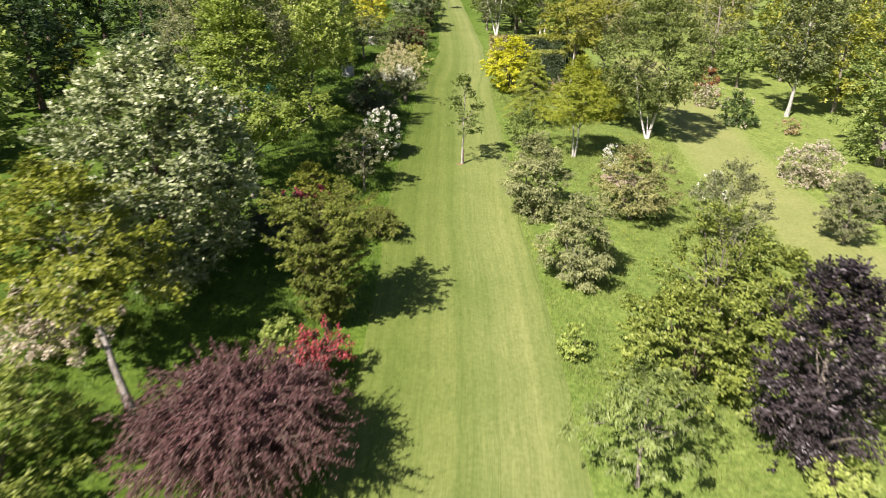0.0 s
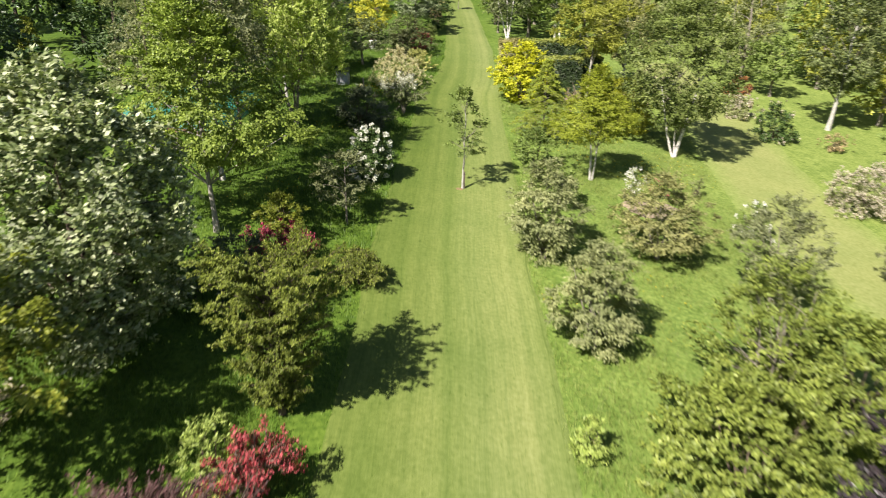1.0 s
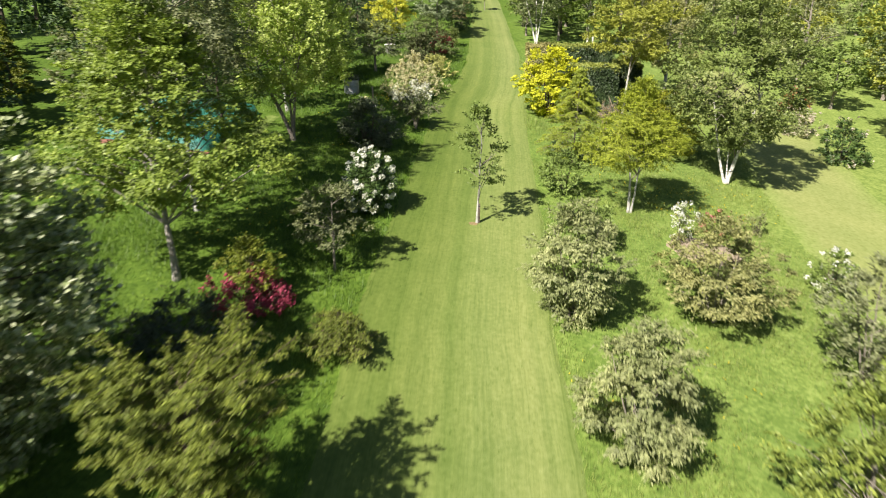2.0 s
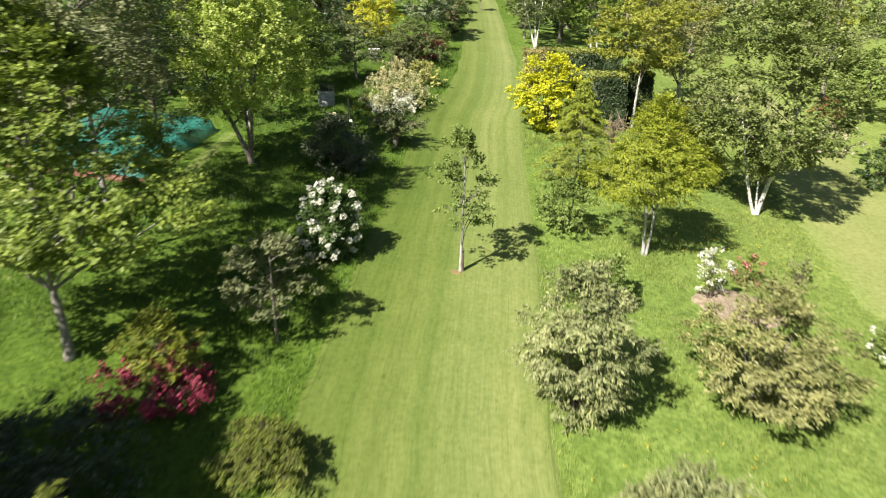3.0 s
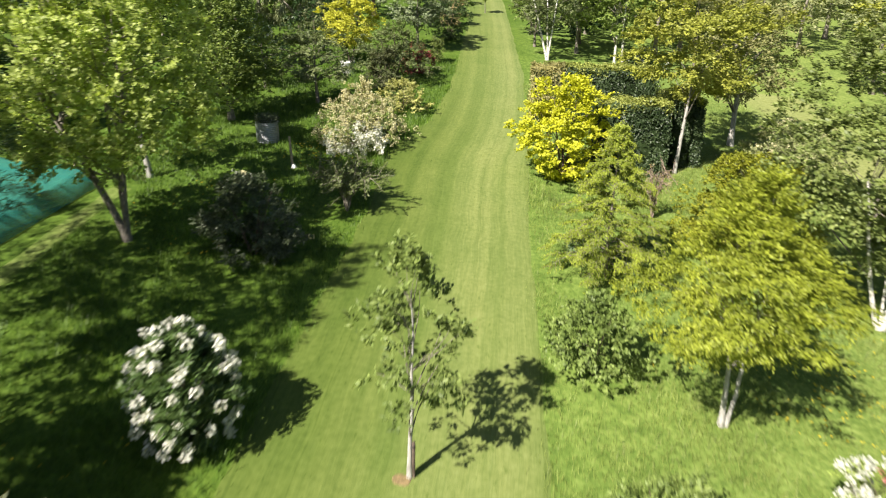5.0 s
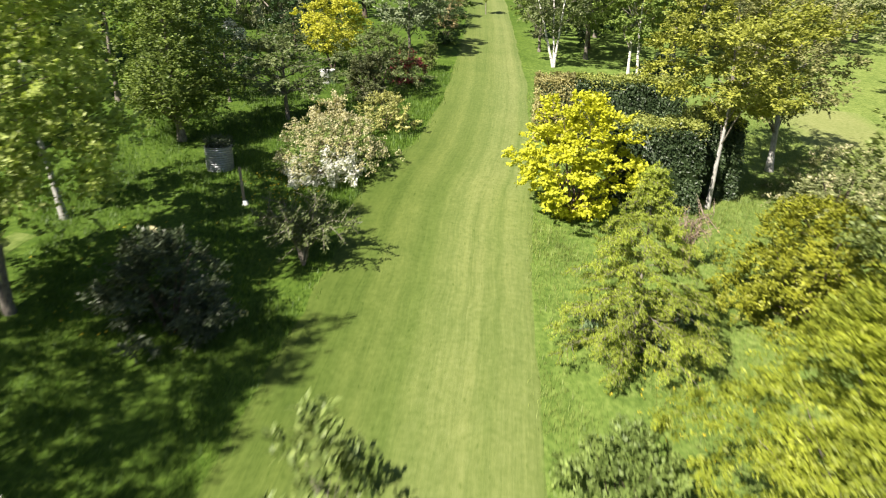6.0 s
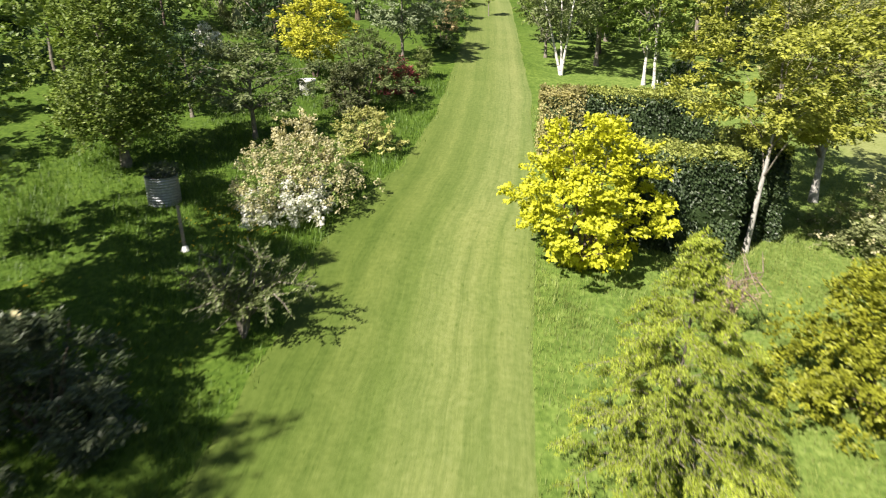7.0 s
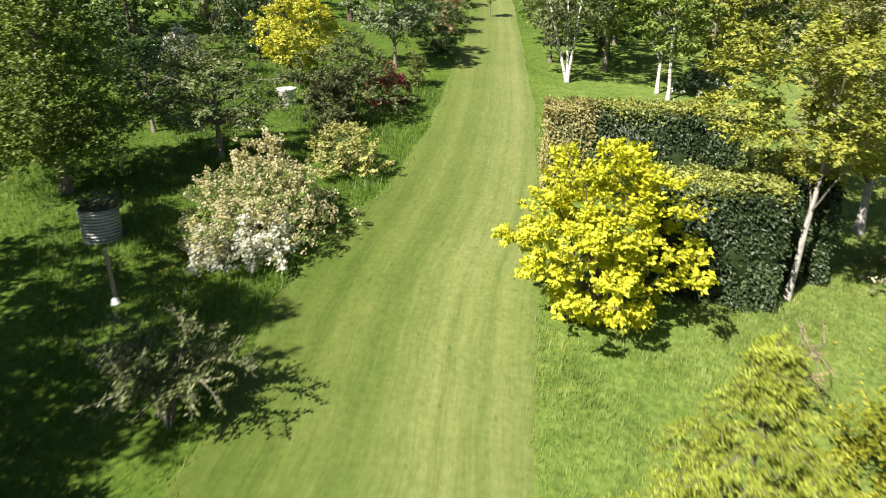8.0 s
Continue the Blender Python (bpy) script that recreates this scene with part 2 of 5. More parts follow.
def grass_mat(name, dark, mid, light, bands):
    """Turf. bands: mowing stripes along the strip, with shade put into the left side, by the strip's own coordinates
    (metres across, metres along).
    """
    m, nt, bsdf, out = node_mat(name)
    tc = nt.nodes.new("ShaderNodeTexCoord")
    place, strip = tc.outputs["Object"], tc.outputs["UV"]
    fine = noise_out(nt, 7.0, 5, place, rough=0.6)
    col = ramp(nt, fine, [(0.28, dark), (0.5, mid), (0.74, light)])
    broad = noise_out(nt, 0.35, 4, place)
    col = mix(nt, 1.0, col, ramp(nt, broad, [(0.3, (0.86, 0.90, 0.84)), (0.7, (1.09, 1.05, 1.09))]), "MULTIPLY")
    if bands == 1:
        streak = noise_out(nt, 1.0, 4, strip, (2.6, 0.03, 1.0), 0.65)
        col = mix(nt, 1.0, col, ramp(nt, streak, [(0.34, (0.82, 0.87, 0.79)), (0.5, (1.0, 1.0, 1.0)), (0.66, (1.14, 1.10, 1.15))]), "MULTIPLY")
        wide = noise_out(nt, 1.0, 2, strip, (0.8, 0.012, 1.0), 0.5)
        col = mix(nt, 1.0, col, ramp(nt, wide, [(0.4, (0.90, 0.94, 0.88)), (0.6, (1.09, 1.06, 1.09))]), "MULTIPLY")
        wheel = noise_out(nt, 1.0, 1, strip, (7.0, 0.02, 1.0), 0.4)      # thin wheel lines
        col = mix(nt, 1.0, col, ramp(nt, wheel, [(0.26, (0.80, 0.84, 0.74)), (0.33, (1.0, 1.0, 1.0))]), "MULTIPLY")
        comb = noise_out(nt, 1.0, 3, strip, (14.0, 1.2, 1.0), 0.6)
        col = mix(nt, 1.0, col, ramp(nt, comb, [(0.3, (0.86, 0.89, 0.84)), (0.7, (1.10, 1.08, 1.10))]), "MULTIPLY")
        specks = noise_out(nt, 1.0, 2, strip, (9.0, 3.5, 1.0), 0.5)      # tufts that the mower bent over
        col = mix(nt, 1.0, col, ramp(nt, specks, [(0.27, (0.74, 0.80, 0.66)), (0.36, (1.0, 1.0, 1.0)), (0.68, (1.0, 1.0, 1.0)), (0.76, (1.14, 1.1, 1.16))]), "MULTIPLY")
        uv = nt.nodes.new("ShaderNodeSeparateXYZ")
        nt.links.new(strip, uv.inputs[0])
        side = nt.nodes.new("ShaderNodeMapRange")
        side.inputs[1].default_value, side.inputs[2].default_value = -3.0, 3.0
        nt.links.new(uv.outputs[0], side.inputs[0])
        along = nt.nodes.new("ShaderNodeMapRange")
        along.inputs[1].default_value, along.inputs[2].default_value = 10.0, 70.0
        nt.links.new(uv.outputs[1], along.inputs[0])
        # mower passes, plus missing shade on the left, both put into the colour
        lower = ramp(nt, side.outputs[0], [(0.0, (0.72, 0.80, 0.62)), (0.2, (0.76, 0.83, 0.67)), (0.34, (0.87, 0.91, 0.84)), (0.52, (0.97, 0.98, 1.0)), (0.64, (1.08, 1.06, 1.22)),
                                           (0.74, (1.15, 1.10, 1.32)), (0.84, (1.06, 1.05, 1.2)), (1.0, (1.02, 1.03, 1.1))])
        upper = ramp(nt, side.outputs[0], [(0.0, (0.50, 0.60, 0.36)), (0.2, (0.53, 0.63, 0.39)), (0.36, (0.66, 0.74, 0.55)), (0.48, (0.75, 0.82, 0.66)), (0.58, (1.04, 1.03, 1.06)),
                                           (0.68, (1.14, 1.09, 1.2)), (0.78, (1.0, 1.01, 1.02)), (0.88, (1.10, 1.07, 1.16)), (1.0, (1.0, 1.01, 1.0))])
        # midway dark, then paler far off: view-dependent sheen of mown grass put into colour
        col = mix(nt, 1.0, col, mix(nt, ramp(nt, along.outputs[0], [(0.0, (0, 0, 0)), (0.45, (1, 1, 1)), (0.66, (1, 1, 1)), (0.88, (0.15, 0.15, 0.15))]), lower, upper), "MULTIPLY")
    if bands:
        rim = nt.nodes.new("ShaderNodeUVMap")
        rim.uv_map = "rim"
        inset = nt.nodes.new("ShaderNodeSeparateXYZ")
        nt.links.new(rim.outputs[0], inset.inputs[0])
        ragged = nt.nodes.new("ShaderNodeMath")
        ragged.operation = "MULTIPLY_ADD"
        ragged.inputs[1].default_value = 0.3 if bands == 1 else 1.6
        nt.links.new(noise_out(nt, 2.6, 4, place), ragged.inputs[0])
        nt.links.new(inset.outputs[0], ragged.inputs[2])
        keep = nt.nodes.new("ShaderNodeMapRange")
        keep.inputs[1].default_value, keep.inputs[2].default_value = (0.10, 0.24) if bands == 1 else (0.45, 1.9)
        nt.links.new(ragged.outputs[0], keep.inputs[0])
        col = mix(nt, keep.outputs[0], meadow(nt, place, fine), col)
    if bands == 0:
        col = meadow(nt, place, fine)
        tuft = noise_out(nt, 2.2, 5, place)
        col = mix(nt, 1.0, col, ramp(nt, tuft, [(0.32, (0.72, 0.77, 0.66)), (0.68, (1.16, 1.12, 1.16))]), "MULTIPLY")
        col = mix(nt, 1.0, col, ramp(nt, broad, [(0.3, (0.84, 0.88, 0.82)), (0.7, (1.12, 1.08, 1.1))]), "MULTIPLY")
    nt.links.new(col, bsdf.inputs["Base Color"])
    bsdf.inputs["Roughness"].default_value = 0.85
    bsdf.inputs["Specular IOR Level"].default_value = 0.2
    grain = noise_out(nt, 26.0, 5, place, rough=0.7)
    bump(nt, bsdf, grain, 0.5, 0.02)
    return m


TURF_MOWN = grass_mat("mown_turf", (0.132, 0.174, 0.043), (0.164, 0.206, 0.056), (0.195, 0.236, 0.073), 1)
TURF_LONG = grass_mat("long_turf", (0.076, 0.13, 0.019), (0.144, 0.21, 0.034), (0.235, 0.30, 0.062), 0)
TURF_LAWN = grass_mat("lawn_turf", (0.165, 0.198, 0.055), (0.222, 0.255, 0.083), (0.275, 0.302, 0.118), 2)

# ---------------------------------------------------------------- terrain


def soft(v, a, b):
    s = abs(v)
    return v if s < a else math.copysign(a + b * math.tanh((s - a) / b), v)


def gz(x, y):
    """Height of the hillside: it rises ahead and to the left."""
    return -0.088 * soft(x, 24, 30) + 0.1193 * soft(y - 45, 60, 60) + 5.37 + 0.05 * math.sin(x * 0.31 + 1.0) * math.sin(y * 0.23)


def mesh_ob(name, verts, faces, mat, parent=None, label="", smooth=False):
    """A mesh object from arrays of points and equal-sided faces."""
    verts, faces = np.asarray(verts, np.float32), np.asarray(faces, np.int32)
    me = bpy.data.meshes.new(name)
    nf, k = faces.shape
    me.vertices.add(len(verts))
    me.vertices.foreach_set("co", verts.ravel())
    me.loops.add(nf * k)
    me.loops.foreach_set("vertex_index", faces.ravel())
    me.polygons.add(nf)
    me.polygons.foreach_set("loop_start", np.arange(0, nf * k, k, dtype=np.int32))
    if smooth:
        me.polygons.foreach_set("use_smooth", np.ones(nf, dtype=bool))
    me.update(calc_edges=True)
    me.materials.append(mat)
    ob = new(name, me)
    if parent is not None:
        ob.parent = parent
    if label:
        tagged(ob, label)
    return ob


def grid_faces(nx, ny):
    i, j = np.meshgrid(np.arange(nx - 1), np.arange(ny - 1), indexing="ij")
    a = (i * ny + j).ravel()
    return np.stack([a, a + ny, a + ny + 1, a + 1], 1)


def lines(near, far, step, last):
    """Coordinates with even steps between near and far and widening steps outside."""
    mid = list(np.arange(near, far + 1e-6, step))
    low, high, s = [near], [far], step
    while high[-1] < last:
        s *= 1.35
        high.append(high[-1] + s)
        low.append(low[-1] - s)
    return np.array(low[:0:-1] + mid + high[1:])


GXS, GYS = lines(-30, 30, 0.75, 900), lines(-5, 110, 0.75, 900)
ground = mesh_ob("ground", [(x, y, gz(x, y)) for x in GXS for y in GYS], grid_faces(len(GXS), len(GYS)), TURF_LONG, smooth=True)
tagged(ground, "sloping hillside of long green meadow grass", "ground", kind="structure")


def smooth_path(points, y):
    ys = [p[0] for p in points]
    return float(np.interp(y, ys, [p[1] for p in points]))


RIGHT_EDGE = [(-20, 3.6), (10, 2.7), (17, 2.25), (22, 1.85), (26.5, 1.25), (37, 0.55), (45, -0.2), (49, -0.4), (54, -0.75), (65, -1.6), (80, -3.5), (95, -5.4), (130, -11.5)]
LEFT_EDGE = [(-20, -3.2), (16, -3.8), (22, -4.2), (26.5, -4.7), (32, -5.05), (38, -5.3), (44, -5.55), (47.5, -6.05), (49.5, -6.2), (54, -5.45), (60, -5.45), (66, -5.9), (80, -7.2), (95, -9.2), (130, -16.0)]
LAWN_MID = [(-20, 26.0), (8, 19.0), (16, 17.4), (23, 15.6), (29, 14.2), (35, 13.2), (42, 13.1), (50, 13.6), (62, 13.2), (75, 11.8), (95, 8.5)]


def mown(name, left, right, y0, y1, lift, label, mat):
    """A mown strip: a low sheet of turf over the ground, with a slightly ragged edge and a rim down into the grass."""
    ys, cross = np.arange(y0, y1, 0.4), np.array([0, 0.035] + [k / 13 for k in range(1, 13)] + [0.965, 1.0])
    verts, uv, rim = [], [], []
    for y in ys:
        l, r = left(y) + 0.10 * noise.noise((y * 0.9, 3.1, 0)), right(y) + 0.09 * noise.noise((y * 0.9, 7.7, 0))
        for i, c in enumerate(cross):
            x = l + (r - l) * c
            verts.append((x, y, gz(x, y) + (lift if 0 < i < 15 else -0.004)))
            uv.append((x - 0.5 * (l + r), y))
            rim.append((min(x - l, r - x), y))
    f = grid_faces(len(ys), len(cross))[:, ::-1]
    ob = mesh_ob(name, verts, f, mat, smooth=True)
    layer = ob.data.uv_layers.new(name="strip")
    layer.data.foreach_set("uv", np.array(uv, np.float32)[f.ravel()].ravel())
    ob.data.uv_layers.new(name="rim").data.foreach_set("uv", np.array(rim, np.float32)[f.ravel()].ravel())
    return tagged(ob, label, "mown grass", kind="structure")


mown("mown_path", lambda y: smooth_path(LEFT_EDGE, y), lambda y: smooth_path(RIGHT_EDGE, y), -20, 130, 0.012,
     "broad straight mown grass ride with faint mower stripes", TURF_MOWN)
mown("mown_lawn", lambda y: smooth_path(LAWN_MID, y) - 2.4, lambda y: smooth_path(LAWN_MID, y) + 3.0, -20, 67, 0.015,
     "second pale mown grass path curving between trees", TURF_LAWN)
mown("mown_edge", lambda y: -13.75 + 0.25 * math.sin(y * 0.4), lambda y: -13.1 + 0.25 * math.sin(y * 0.4), 35.5, 43.5, 0.015,
     "narrow trodden grass path beside the netted bed", TURF_LAWN)


def on_mown(x, y, pad=0.0):
    if smooth_path(LEFT_EDGE, y) - pad < x < smooth_path(RIGHT_EDGE, y) + pad:
        return True
    return 8 < y < 67 and abs(x - smooth_path(LAWN_MID, y)) < 2.35 + pad


# ---------------------------------------------------------------- plants


def tube(path, radii, sides=6):
    """Points and quads of a tapered round limb along a path."""
    path = np.asarray(path, float)
    n = len(path)
    tang = np.gradient(path, axis=0)
    tang /= np.linalg.norm(tang, axis=1, keepdims=True) + 1e-9
    ref = np.where(np.abs(tang[:, 2:3]) > 0.9, np.array([[1.0, 0, 0]]), np.array([[0, 0, 1.0]]))
    u = np.cross(tang, ref)
    u /= np.linalg.norm(u, axis=1, keepdims=True) + 1e-9
    v = np.cross(tang, u)
    ang = np.linspace(0, 2 * np.pi, sides, endpoint=False)
    ring = np.cos(ang)[None, :, None] * u[:, None] + np.sin(ang)[None, :, None] * v[:, None]
    verts = (path[:, None] + ring * np.asarray(radii)[:, None, None]).reshape(-1, 3)
    i, j = np.meshgrid(np.arange(n - 1), np.arange(sides), indexing="ij")
    a, b = (i * sides + j).ravel(), (i * sides + (j + 1) % sides).ravel()
    return verts, np.stack([a, b, b + sides, a + sides], 1)


def merge(pieces):
    verts, faces, base = [], [], 0
    for v, f in pieces:
        verts.append(v)
        faces.append(f + base)
        base += len(v)
    return np.concatenate(verts), np.concatenate(faces)


def unit(a):
    return a / (np.linalg.norm(a, axis=-1, keepdims=True) + 1e-9)


def leaf_faces(rng, where, axis, normal, length, width, fold=0.18):
    """Folded pointed leaves of two faces each, from their roots, directions and normals."""
    n = len(where)
    side = unit(np.cross(axis, normal))
    ln = (length * rng.uniform(0.65, 1.3, n))[:, None]
    wd = (width * rng.uniform(0.7, 1.25, n))[:, None]
    hump = normal * wd * fold
    p1 = where + axis * ln * 0.42 + side * wd * 0.5 + hump
    p3 = where + axis * ln * 0.42 - side * wd * 0.5 + hump
    p2 = where + axis * ln
    verts = np.stack([where, p1, p2, p3], 1).reshape(-1, 3)
    a = np.arange(n) * 4
    return verts, np.concatenate([np.stack([a, a + 1, a + 2], 1), np.stack([a, a + 2, a + 3], 1)])


def leaves(rng, where, outward, length, width, lift=0.5, droop=0.2, fold=0.18, spread=0.7):
    """Leaves strewn at the given places, facing outwards and up."""
    n = len(where)
    normal = unit(outward * 0.55 + np.array([0, 0, lift]) + rng.normal(0, spread, (n, 3)) * 0.6)
    axis = unit(np.cross(normal, unit(rng.normal(0, 1, (n, 3)))) + outward * 0.35 - np.array([0, 0, droop]))
    return leaf_faces(rng, where, axis, normal, length, width, fold)


def sprays(rng, cl, mid, clump, flat, count, size, per, rise, lift, droop):
    """A crown of short leafy shoots: several from each clump, pointing out of it, with the leaves set along both sides of each."""
    k = max(len(cl) * 3, count // per)
    home = rng.integers(len(cl), size=k)
    big = rng.uniform(0.65, 1.3, len(cl))[home][:, None] * clump
    o = unit(rng.normal(0, 1, (k, 3)) + np.array([0, 0, 0.25]))
    squash = np.array([1, 1, flat])
    base = cl[home] + o * squash * big * rng.uniform(0.15, 0.7, (k, 1))
    away = unit(base - mid)
    way = unit(o * squash * 0.6 + away * 0.6 + np.array([0, 0, rise]) + rng.normal(0, 0.22, (k, 3)))
    long = big * rng.uniform(0.45, 0.95, (k, 1))
    side = unit(np.cross(way, np.array([0, 0, 1.0])) + 1e-3)
    i = rng.integers(k, size=count)
    u = rng.uniform(0.05, 1, (count, 1))
    hand = rng.choice([-1.0, 1.0], (count, 1))
    where = base[i] + way[i] * long[i] * u + side[i] * hand * 0.25 * size[1] + rng.normal(0, 0.2 * size[0], (count, 3))
    where[:, 2] -= 0.3 * droop * (long[i] * u ** 2)[:, 0]
    where[:, 2] = np.maximum(where[:, 2], 0.04)
    axis = unit(way[i] * 0.6 + side[i] * hand * 0.7 + rng.normal(0, 0.3, (count, 3)) - np.array([0, 0, 0.6 * droop]))
    normal = unit(np.array([0, 0, lift + 0.15]) + away[i] * 0.5 + o[i] * 0.25 + rng.normal(0, 0.33, (count, 3)))
    return leaf_faces(rng, where, axis, normal, size[0], size[1])


def crown_points(rng, kind, w, h, low, k, lumpy=1.0):
    """Where the leaf clumps sit: k points within the crown's form, above the base."""
    out = []
    ph = rng.uniform(0, 6.28, 4)
    while len(out) < k:
        a, t, r = rng.uniform(0, 2 * math.pi), rng.uniform(0, 1), rng.uniform(0, 1) ** 0.45
        lump = 1 + lumpy * (0.09 * math.sin(3 * a + ph[0] + 5 * t) + 0.08 * math.sin(5 * a + ph[1] - 7 * t) + 0.08 * math.sin(9 * t + ph[2]))
        if kind == "round":
            prof = math.sqrt(max(0, 1 - (2 * t - 1) ** 2)) * (1 - 0.12 * (t - 0.5))
        elif kind == "dome":
            prof = math.sqrt(max(0, 1 - t * t)) * (0.88 + 0.24 * min(1, 4 * t))
        elif kind == "cone":
            prof = (1 - t) ** 0.75 * min(1, 5 * t + 0.35)
        elif kind == "plume":
            prof = math.sqrt(max(0, 1 - t ** 2.2)) * (0.55 + 0.45 * min(1, 2.5 * t))
        elif kind == "egg":
            prof = math.sqrt(max(0, 1 - abs(2 * t - 1.2) ** 2.2 / 1.5)) * (0.45 + 0.6 * min(1, 1.7 * t)) * (1.0 if t < 0.8 else 1 - 1.8 * (t - 0.8))
        elif kind == "vase":
            prof = (0.25 + 0.95 * t ** 0.8) * math.sqrt(max(0, 1 - t ** 5))
        elif kind == "tier":
            tt = (math.floor(t * 5) + 0.75 + 0.18 * rng.normal()) / 5.4
            t = min(0.98, max(0.02, tt))
            prof = math.sqrt(max(0, 1 - t ** 2.3)) * (0.8 + 0.2 * math.sin(7 * a + 11 * t + ph[3]))
        else:
            prof = 1.0
        if rng.uniform() > prof + 0.12:
            continue
        rad = 0.5 * w * prof * lump * r
        out.append((rad * math.cos(a), rad * math.sin(a), low + (h - low) * t))
    return np.array(out)


def stem_path(rng, start, end, bend, n=7):
    t = np.linspace(0, 1, n)[:, None]
    start, end = np.asarray(start, float), np.asarray(end, float)
    length = np.linalg.norm(end - start)
    sway = np.cumsum(rng.normal(0, bend * length / n, (n, 3)), axis=0) * t * (1 - t) * 2.2
    sag = np.zeros((n, 3))
    sag[:, 2] = (t * (1 - t))[:, 0] * length * 0.15
    return start + (end - start) * t + sway + sag


def plant(name, label, category, x, y, h, w, leaf, kind="round", low=None, clumps=60, clump=0.45, count=9000, size=(0.11, 0.065), bark=BARK_GREY,
          stems=1, girth=None, lean=(0, 0), flat=0.7, lift=0.5, droop=0.2, limbs=16, flowers=None, seed=None, group="", shift=(0, 0), wild=False, lumpy=1.5, turn=None, splay=(0.15, 0.32), lead=0.78,
          rise=0.25, per=13, ends=None):
    """A tree or shrub: tapered trunk or stems, limbs out to the clumps, a crown of folded leaves in clumps, and blossom where it flowers.
    flowers: (material, number of trusses, petals in each, truss radius, petal size). rise: how far the leafy shoots point up.
    ends: for a few set stems, the far end of each (x, y, z), how it spreads (under 1: at the foot, over 1: at the top) and its girth."""
    rng = np.random.default_rng(int(seed if seed is not None else abs(x * 131 + y * 977 + h * 57)))
    low = 0.3 * h if low is None else low
    if not wild:
        clumps, clump = int(clumps * 1.6), clump * 0.8
    girth = girth if girth else 0.016 * h + 0.02
    thing = new(name)
    thing.location = (x, y, gz(x, y))
    tagged(thing, label, category, group)
    cl = crown_points(rng, kind, max(0.6 * w, w - 0.9 * clump), h - clump * 0.45, low, clumps, lumpy)
    cl[:, 0] += shift[0] + lean[0] * cl[:, 2] / h
    cl[:, 1] += shift[1] + lean[1] * cl[:, 2] / h
    mid = np.array([shift[0] + lean[0] * 0.5, shift[1] + lean[1] * 0.5, low + (h - low) * 0.45])
    # trunk or stems
    trunk, twigs, forks = [], [], []
    for dx, dy, dz, bow, thick in ends or ():
        t = np.linspace(0, 1, 12)
        path = np.stack([dx * t ** bow, dy * t ** bow, -0.12 + (dz + 0.12) * t], 1) + np.cumsum(rng.normal(0, 0.012, (12, 3)), axis=0) * t[:, None]
        radii = girth * thick * np.linspace(1.0, 0.35, 12)
        radii[0] *= 1.35
        trunk.append(tube(path, radii, 8))
        forks.append((path, radii))
    for s in range(0 if ends else stems):
        a = 2 * math.pi * s / stems + (rng.uniform(0, 1) if turn is None else turn)
        out = 0.0 if stems == 1 else rng.uniform(*splay) * w
        base = (0.0, 0.0, -0.12) if stems == 1 else (girth * 0.22 * stems * math.cos(a), girth * 0.22 * stems * math.sin(a), -0.12)
        top_z = low + (h - low) * rng.uniform(lead - 0.06, lead + 0.06)
        top = (shift[0] + lean[0] * 0.8 + out * math.cos(a), shift[1] + lean[1] * 0.8 + out * math.sin(a), top_z)
        path = stem_path(rng, base, top, 0.10, 10)
        g = girth * (1.0 if stems == 1 else rng.uniform(0.5, 0.8))
        radii = g * np.linspace(1.0, 0.18, 10)
        radii[0] *= 1.45
        trunk.append(tube(path, radii, 8))
        forks.append((path, radii))
    pick = rng.permutation(len(cl))[:limbs]
    for c in cl[pick] if not wild else ():
        path, radii = forks[rng.integers(len(forks))]
        zz = np.clip(c[2] - rng.uniform(0.1, 0.45) * (h - low) - 0.1, max(low * 0.55, 0.1), None)
        i = int(np.clip(np.searchsorted(path[:, 2], zz), 1, len(path) - 2))
        tip = mid + (c - mid) * 0.95
        p = stem_path(rng, path[i], tip, 0.18, 6)
        twigs.append(tube(p, max(0.008, radii[i] * 0.5) * np.linspace(1, 0.22, 6), 5))
    woody = category in ("tree", "conifer") and h > 2.5
    if wild:
        mesh_ob("trunk", *merge(trunk + twigs), bark, thing, smooth=True)
    else:
        boles = [mesh_ob("trunk" if woody else "stem", v, f, bark, thing, smooth=True) for v, f in trunk]
        if woody:
            for v, f in twigs:
                mesh_ob("limb", v, f, BARK_GREY if bark in (BARK_PALE, BARK_BIRCH) else bark, boles[0], smooth=True)
        elif twigs:
            tagged(mesh_ob("twig_growth", *merge(twigs), bark, thing, smooth=True), kind="stuff")
    # leaves
    v, f = sprays(rng, cl, mid, clump, flat, count, size, per, rise, lift, droop)
    crown = mesh_ob("crown", v, f, leaf, thing)
    if flowers:
        fm, trusses, petals, radius, psize = flowers
        d = (cl - mid) / np.array([w * 0.5, w * 0.5, max(0.3, (h - low) * 0.55)])
        shell = np.linalg.norm(d, axis=1)
        order = np.argsort(-(shell + rng.uniform(0, 0.5, len(cl)) + 0.1 * d[:, 2]))
        base = cl[order[np.arange(trusses) % len(cl)]]
        base = base + unit(base - mid) * clump * 0.75 + rng.normal(0, clump * 0.42, (trusses, 3))
        if kind == "round" and trusses < 100:      # separate trusses all over a rounded bush
            k = np.arange(trusses) + 0.5
            ph, zz = k * 2.39996 + rng.normal(0, 0.25, trusses), 1 - 1.75 * k / trusses + rng.normal(0, 0.05, trusses)
            rr = np.sqrt(np.clip(1 - zz ** 2, 0.02, 1))
            base = mid + np.stack([rr * np.cos(ph), rr * np.sin(ph), zz], 1) * np.array([w * 0.5, w * 0.5, (h - low) * 0.52]) * rng.uniform(1.04, 1.2, (trusses, 1))
